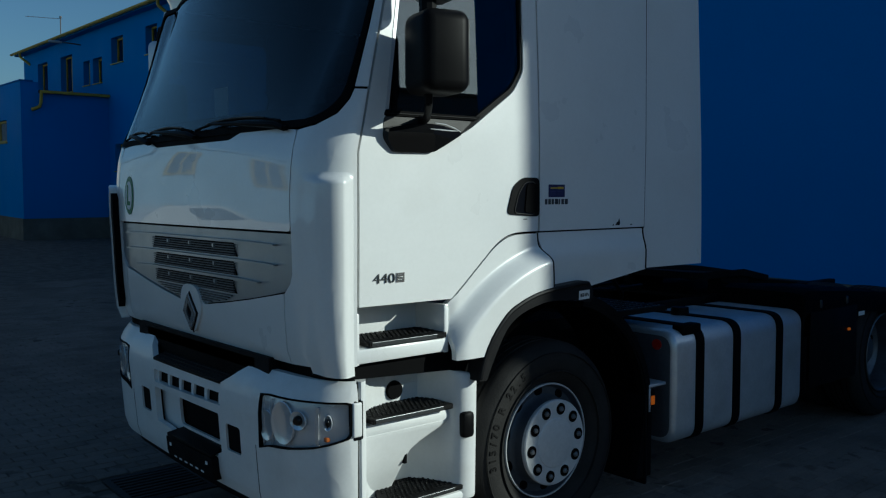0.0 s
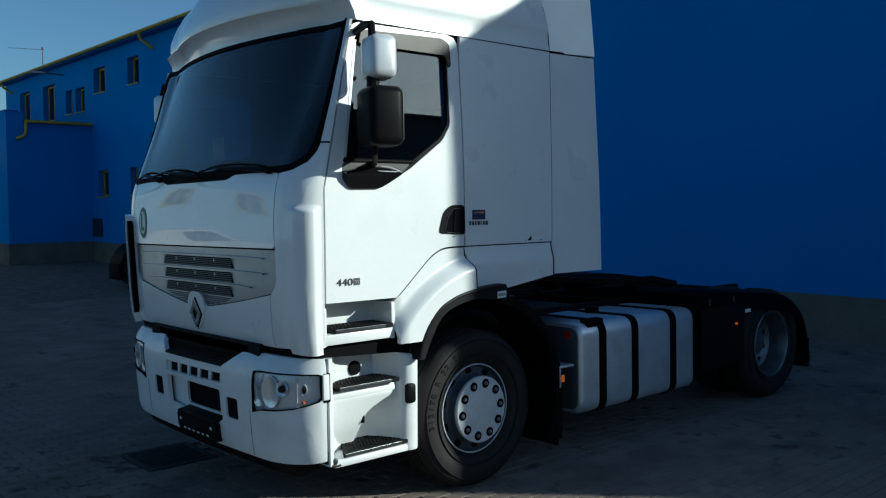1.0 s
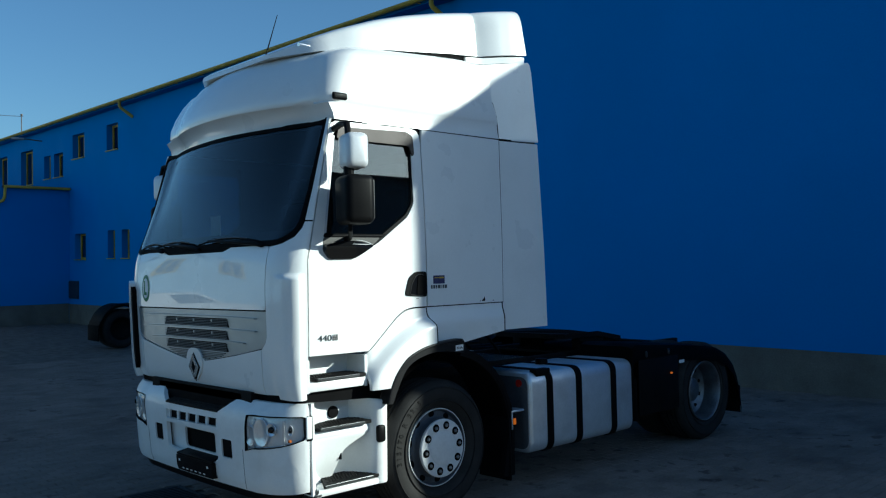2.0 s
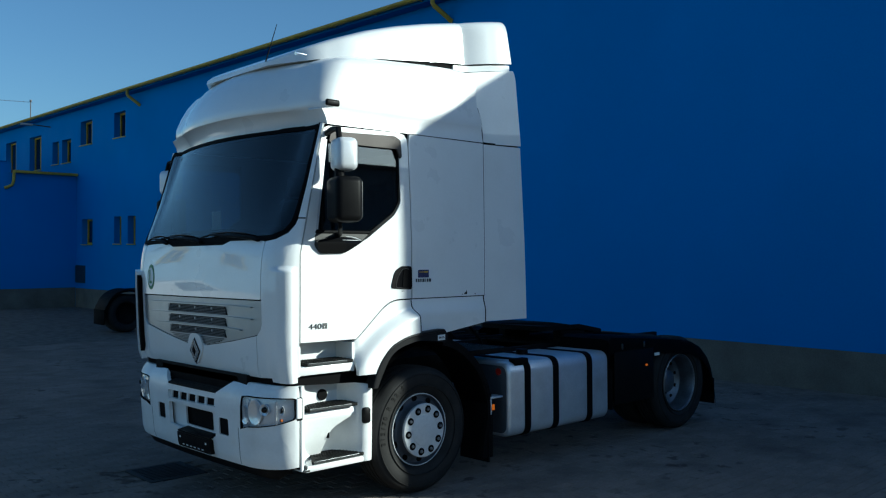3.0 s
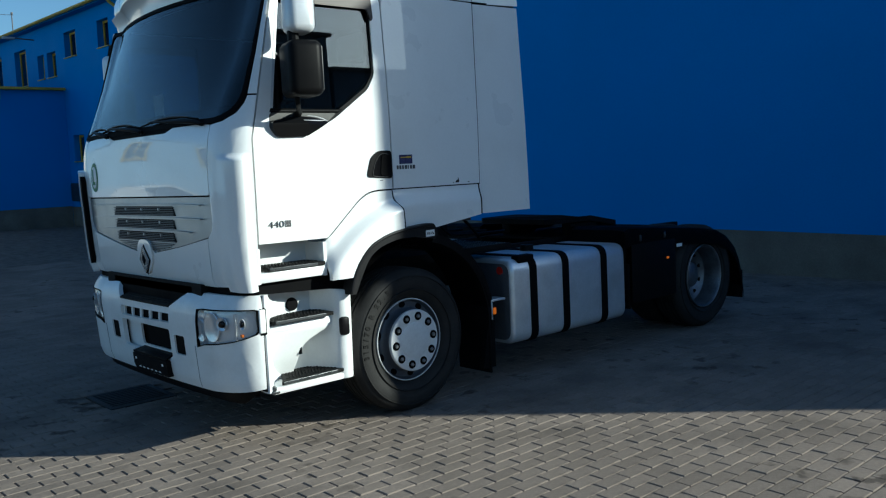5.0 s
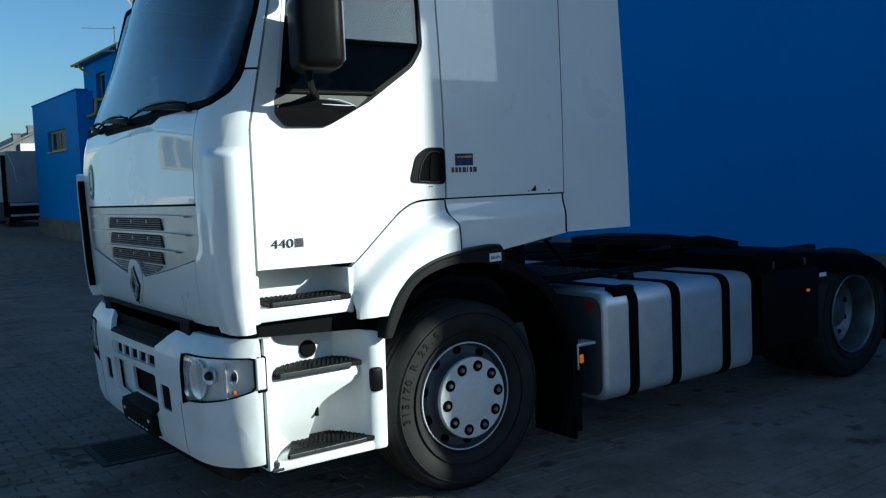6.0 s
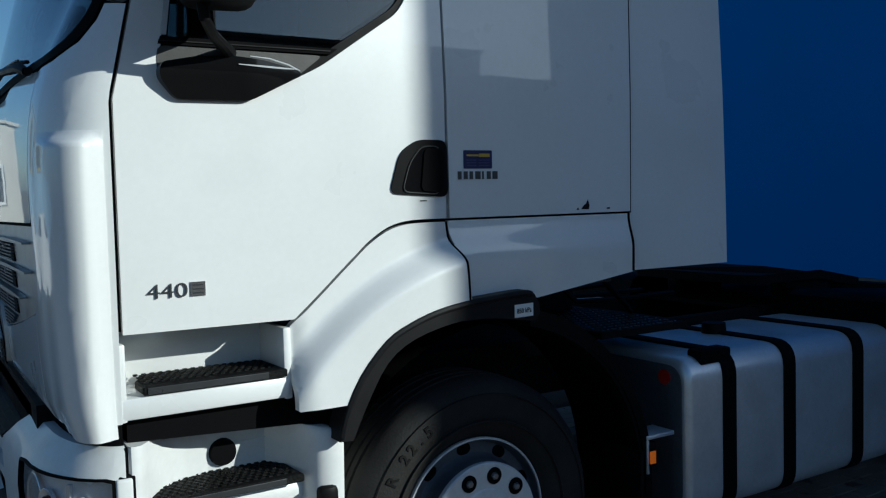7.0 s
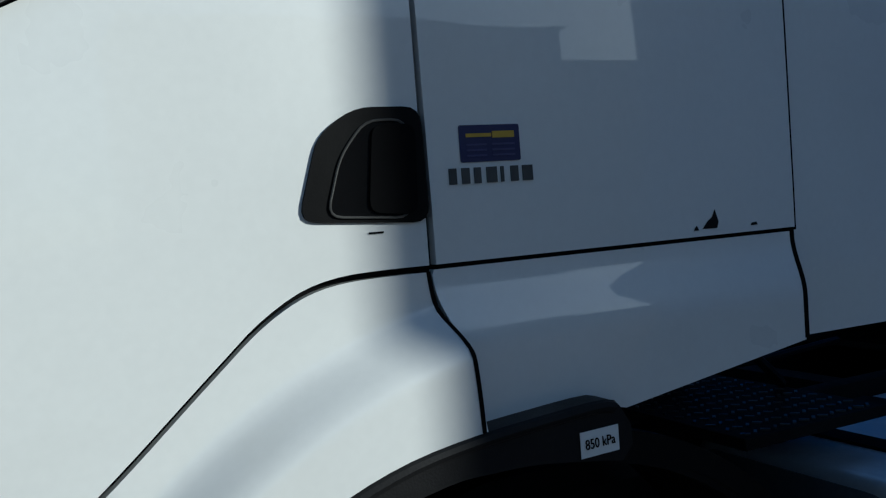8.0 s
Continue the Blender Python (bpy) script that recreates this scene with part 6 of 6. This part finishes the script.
part("mudguard", gb, BLACK, parked, "black curved mudguard", 40)
part("mudflap", boxes((-0.645, -0.622, -0.24, 0.45, 0.22, 0.62), bevel=0.008), SEAM, parked, "black rubber mudflap")
part("tyre", lathe([(0.285, -0.06), (0.30, -0.13), (0.35, -0.155), (0.43, -0.16), (0.475, -0.135), (0.495, -0.10), (0.503, -0.02), (0.503, 0.33), (0.47, 0.40), (0.285, 0.40)], (0, 0, 0.5), 48), RUBBER, parked)
part("rim", lathe([(0.295, -0.06), (0.298, -0.13), (0.288, -0.125), (0.27, -0.02), (0.20, 0.04), (0.14, 0.06), (0.0, 0.06)], (0, 0, 0.5), 40), DARK, parked)
part("frame_rail", boxes((-0.2, 2.4, 0.7, 0.78, 0.7, 0.95)), DARK, parked, smooth=0)

# ---- trailer and houses beyond the yard ----
trailer = tagged(empty("box_trailer", (4.80, 42.0, LOW)), "grey tarpaulin trailer with a dark underbody", "trailer")
part("body", boxes((0, 2.5, 0, 11, 1.20, 3.71), bevel=0.03), TARP, trailer, "grey tarpaulin body", 0)
part("underrun", boxes((0.05, 2.45, -0.1, -0.02, 1.04, 1.17), bevel=0.01), ALU, trailer, "pale rear sill bar", 0)
part("underrun", boxes((0.05, 2.45, -0.1, -0.02, 0.52, 0.62), bevel=0.01), ALU, trailer, "pale underrun bar", 0)
part("underbody", boxes((0.0, 2.5, 0.05, 10.8, 0.30, 1.19)), DARK, trailer, smooth=0)
part("corner_post", boxes((-0.22, -0.03, -0.04, 0.12, 0.5, 3.5)), SEAM, trailer, "dark upright post", smooth=0)
part("rope", bar([(0.05, -0.01, 3.7), (0.3, -0.03, 3.0), (0.42, -0.03, 2.2)], 0.012, 6), PAPER, trailer, "pale tarpaulin cord")
for wy in (1.5, 9.0):
    wb = lathe([(0.0, -0.15), (0.45, -0.15), (0.5, -0.1), (0.5, 0.1), (0.45, 0.15), (0, 0.15)], (0, 0, 0), 24)
    bmesh.ops.rotate(wb, verts=wb.verts, cent=(0, 0, 0), matrix=Matrix.Rotation(radians(90), 3, "Z"))
    bmesh.ops.translate(wb, verts=wb.verts, vec=(0.3, wy, 0.5))
    part("wheel", wb, RUBBER, trailer)
far_house = kerb_house("gabled_house", "house with grey tiled roof and pale dormer beyond the trailer", 8.2, 17.6, 75, 87, 4.2, 6.6, PALE, TILE_GREY, [(10.0, 75, 1.2, "y"), (13.0, 75, 1.2, "y")], None, [(2.9, 0.6), (4.2, 1.2)], gable_mat=TILE_GREY)
part("dormer", boxes((3.0, 4.3, -0.35, 1.5, 4.75, 5.5), bevel=0.02), PALE, far_house, "pale rendered dormer", 0)
kerb_house("pale_house", "pale flat-topped house with framed windows in the sunny yard", -6.6, 2.5, 34, 44, 5.4, 0, PALE, PALE, [(x, 34, 1.3, "y") for x in (-5.4, -2.6)])
kerb_house("blue_house", "light blue house with tall yellow-framed windows in the sun", -32, -7.3, 18, 30, 5.5, 0, SKY_BLUE, SKY_BLUE, [(-30.2 + 4.15 * k, 18, z, "y") for k in range(6) for z in (2.6,)], YELLOW, (), 1.5, 2.4)

# Unseen blocks added so the side windows mirror a dark skyline.
kerb_house("tall_skyline_block", "tall dark block, unseen, standing in for the mirrored skyline", 4, 25.6, -48, -38, 11.0, 0, TILE_GREY, ROOF, [])
kerb_house("low_skyline_block", "lower dark block, unseen, stepping the mirrored skyline down", 25.9, 48, -48, -38, 9.1, 0, TILE_GREY, ROOF, [])

# a white car in the sunny part of the yard, mirrored in the bonnet
car = tagged(empty("parked_car", (-5.5, 9.2, ground_z(9.2))), "white hatchback car parked in the sunny yard", "car")
cb = bmesh.new()
sec = [(-2.0, 0.35), (-2.05, 0.75), (-1.9, 0.9), (-1.0, 1.0), (-0.35, 1.42), (1.0, 1.45), (1.75, 1.05), (1.95, 0.85), (1.95, 0.35)]
rows = [[cb.verts.new((x, y * (0.78 if z > 1.1 else 1.0), z)) for x, z in sec] for y in (-0.85, -0.8, 0.8, 0.85)]
for a, b in zip(rows, rows[1:]):
    for k in range(len(sec)):
        cb.faces.new((a[k], a[(k + 1) % len(sec)], b[(k + 1) % len(sec)], b[k]))
cb.faces.new(rows[0])
cb.faces.new(list(reversed(rows[-1])))
part("body", cb, CAR_PAINT, car, "white car body", 40)
for x, y0 in ((-1.25, -0.86), (1.2, -0.86), (-1.25, 0.66), (1.2, 0.66)):
    w = part("wheel", lathe([(0, 0), (0.26, 0), (0.31, 0.03), (0.31, 0.17), (0.26, 0.2), (0, 0.2)], (x, y0, 0.31), 24), RUBBER, car)
for s in (-1, 1):
    part("side_glass", patch([(-0.8, 1.03), (-0.3, 1.36), (0.95, 1.38), (1.4, 1.08)], lambda u, v, d, s=s: Vector((u, s * (0.86 - 0.19 * (v - 1.0) / 0.4 * 0.95 - d), v)), 0.01), BADGE, car, "dark side glass", 0)

# ---- pavers: 20 x 10 cm in running bond along x ----
def paver_rows(x0, x1, y0, y1):
    j = math.floor(y0 / 0.1)
    while j * 0.1 < y1:
        off = 0.1 if j % 2 else 0.0
        i = math.floor((x0 - off) / 0.2)
        while i * 0.2 + off < x1:
            yield i * 0.2 + off, j * 0.1, (i * 73 + j * 149) % 997
            i += 1
        j += 1


def paver_verts(x, y, k):
    h = ground_z(y + 0.05) + ((k * 37) % 11 - 5) * 0.00035
    t = ((k * 53) % 13 - 6) * 0.00025
    a, b, c, d = x + 0.0025, x + 0.1975, y + 0.0025, y + 0.0975
    s = 0.005
    return [(a, c, h - 0.007), (b, c, h - 0.007), (b, d, h - 0.007), (a, d, h - 0.007), (a + s, c + s, h + t), (b - s, c + s, h - t), (b - s, d - s, h - t), (a + s, d - s, h + t)]


PAVER_FACES = [(4, 5, 6, 7), (0, 1, 5, 4), (1, 2, 6, 5), (2, 3, 7, 6), (3, 0, 4, 7)]
verts, faces = [], []
NEAR = (-1.6, 0.4, -3.9, -2.4)
DRAIN = (-1.42, -0.87, 0.60, 1.16)
for x, y, k in paver_rows(-9.0, 7.45, -10.0, 14.0):
    cx, cy = x + 0.1, y + 0.05
    if NEAR[0] <= cx <= NEAR[1] and NEAR[2] <= cy <= NEAR[3] or DRAIN[0] < cx < DRAIN[1] and DRAIN[2] < cy < DRAIN[3]:
        continue
    n = len(verts)
    verts += paver_verts(x, y, k)
    faces += [tuple(n + q for q in f) for f in PAVER_FACES]
me = bpy.data.meshes.new("pavers")
me.from_pydata(verts, [], faces)
me.materials.append(PAVER)
pavement = tagged(empty("pavement"), "grey-brown concrete block paving in running bond", "pavement", kind="structure")
rest = new("pavers", me)
rest.parent = pavement
tagged(rest, kind="stuff")
shared = []
for v in range(7):
    me = bpy.data.meshes.new("paver")
    me.from_pydata([(a - 0.1, b - 0.05, c - ground_z(0.05)) for a, b, c in paver_verts(0, 0, v * 31)], [], PAVER_FACES)
    me.materials.append(PAVER)
    shared.append(me)
for x, y, k in paver_rows(NEAR[0] - 0.2, NEAR[1] + 0.2, NEAR[2] - 0.1, NEAR[3] + 0.1):
    cx, cy = x + 0.1, y + 0.05
    if NEAR[0] <= cx <= NEAR[1] and NEAR[2] <= cy <= NEAR[3]:
        ob = new("paver", shared[k % 7])
        ob.location = (cx, cy, ground_z(cy))
        ob.parent = pavement
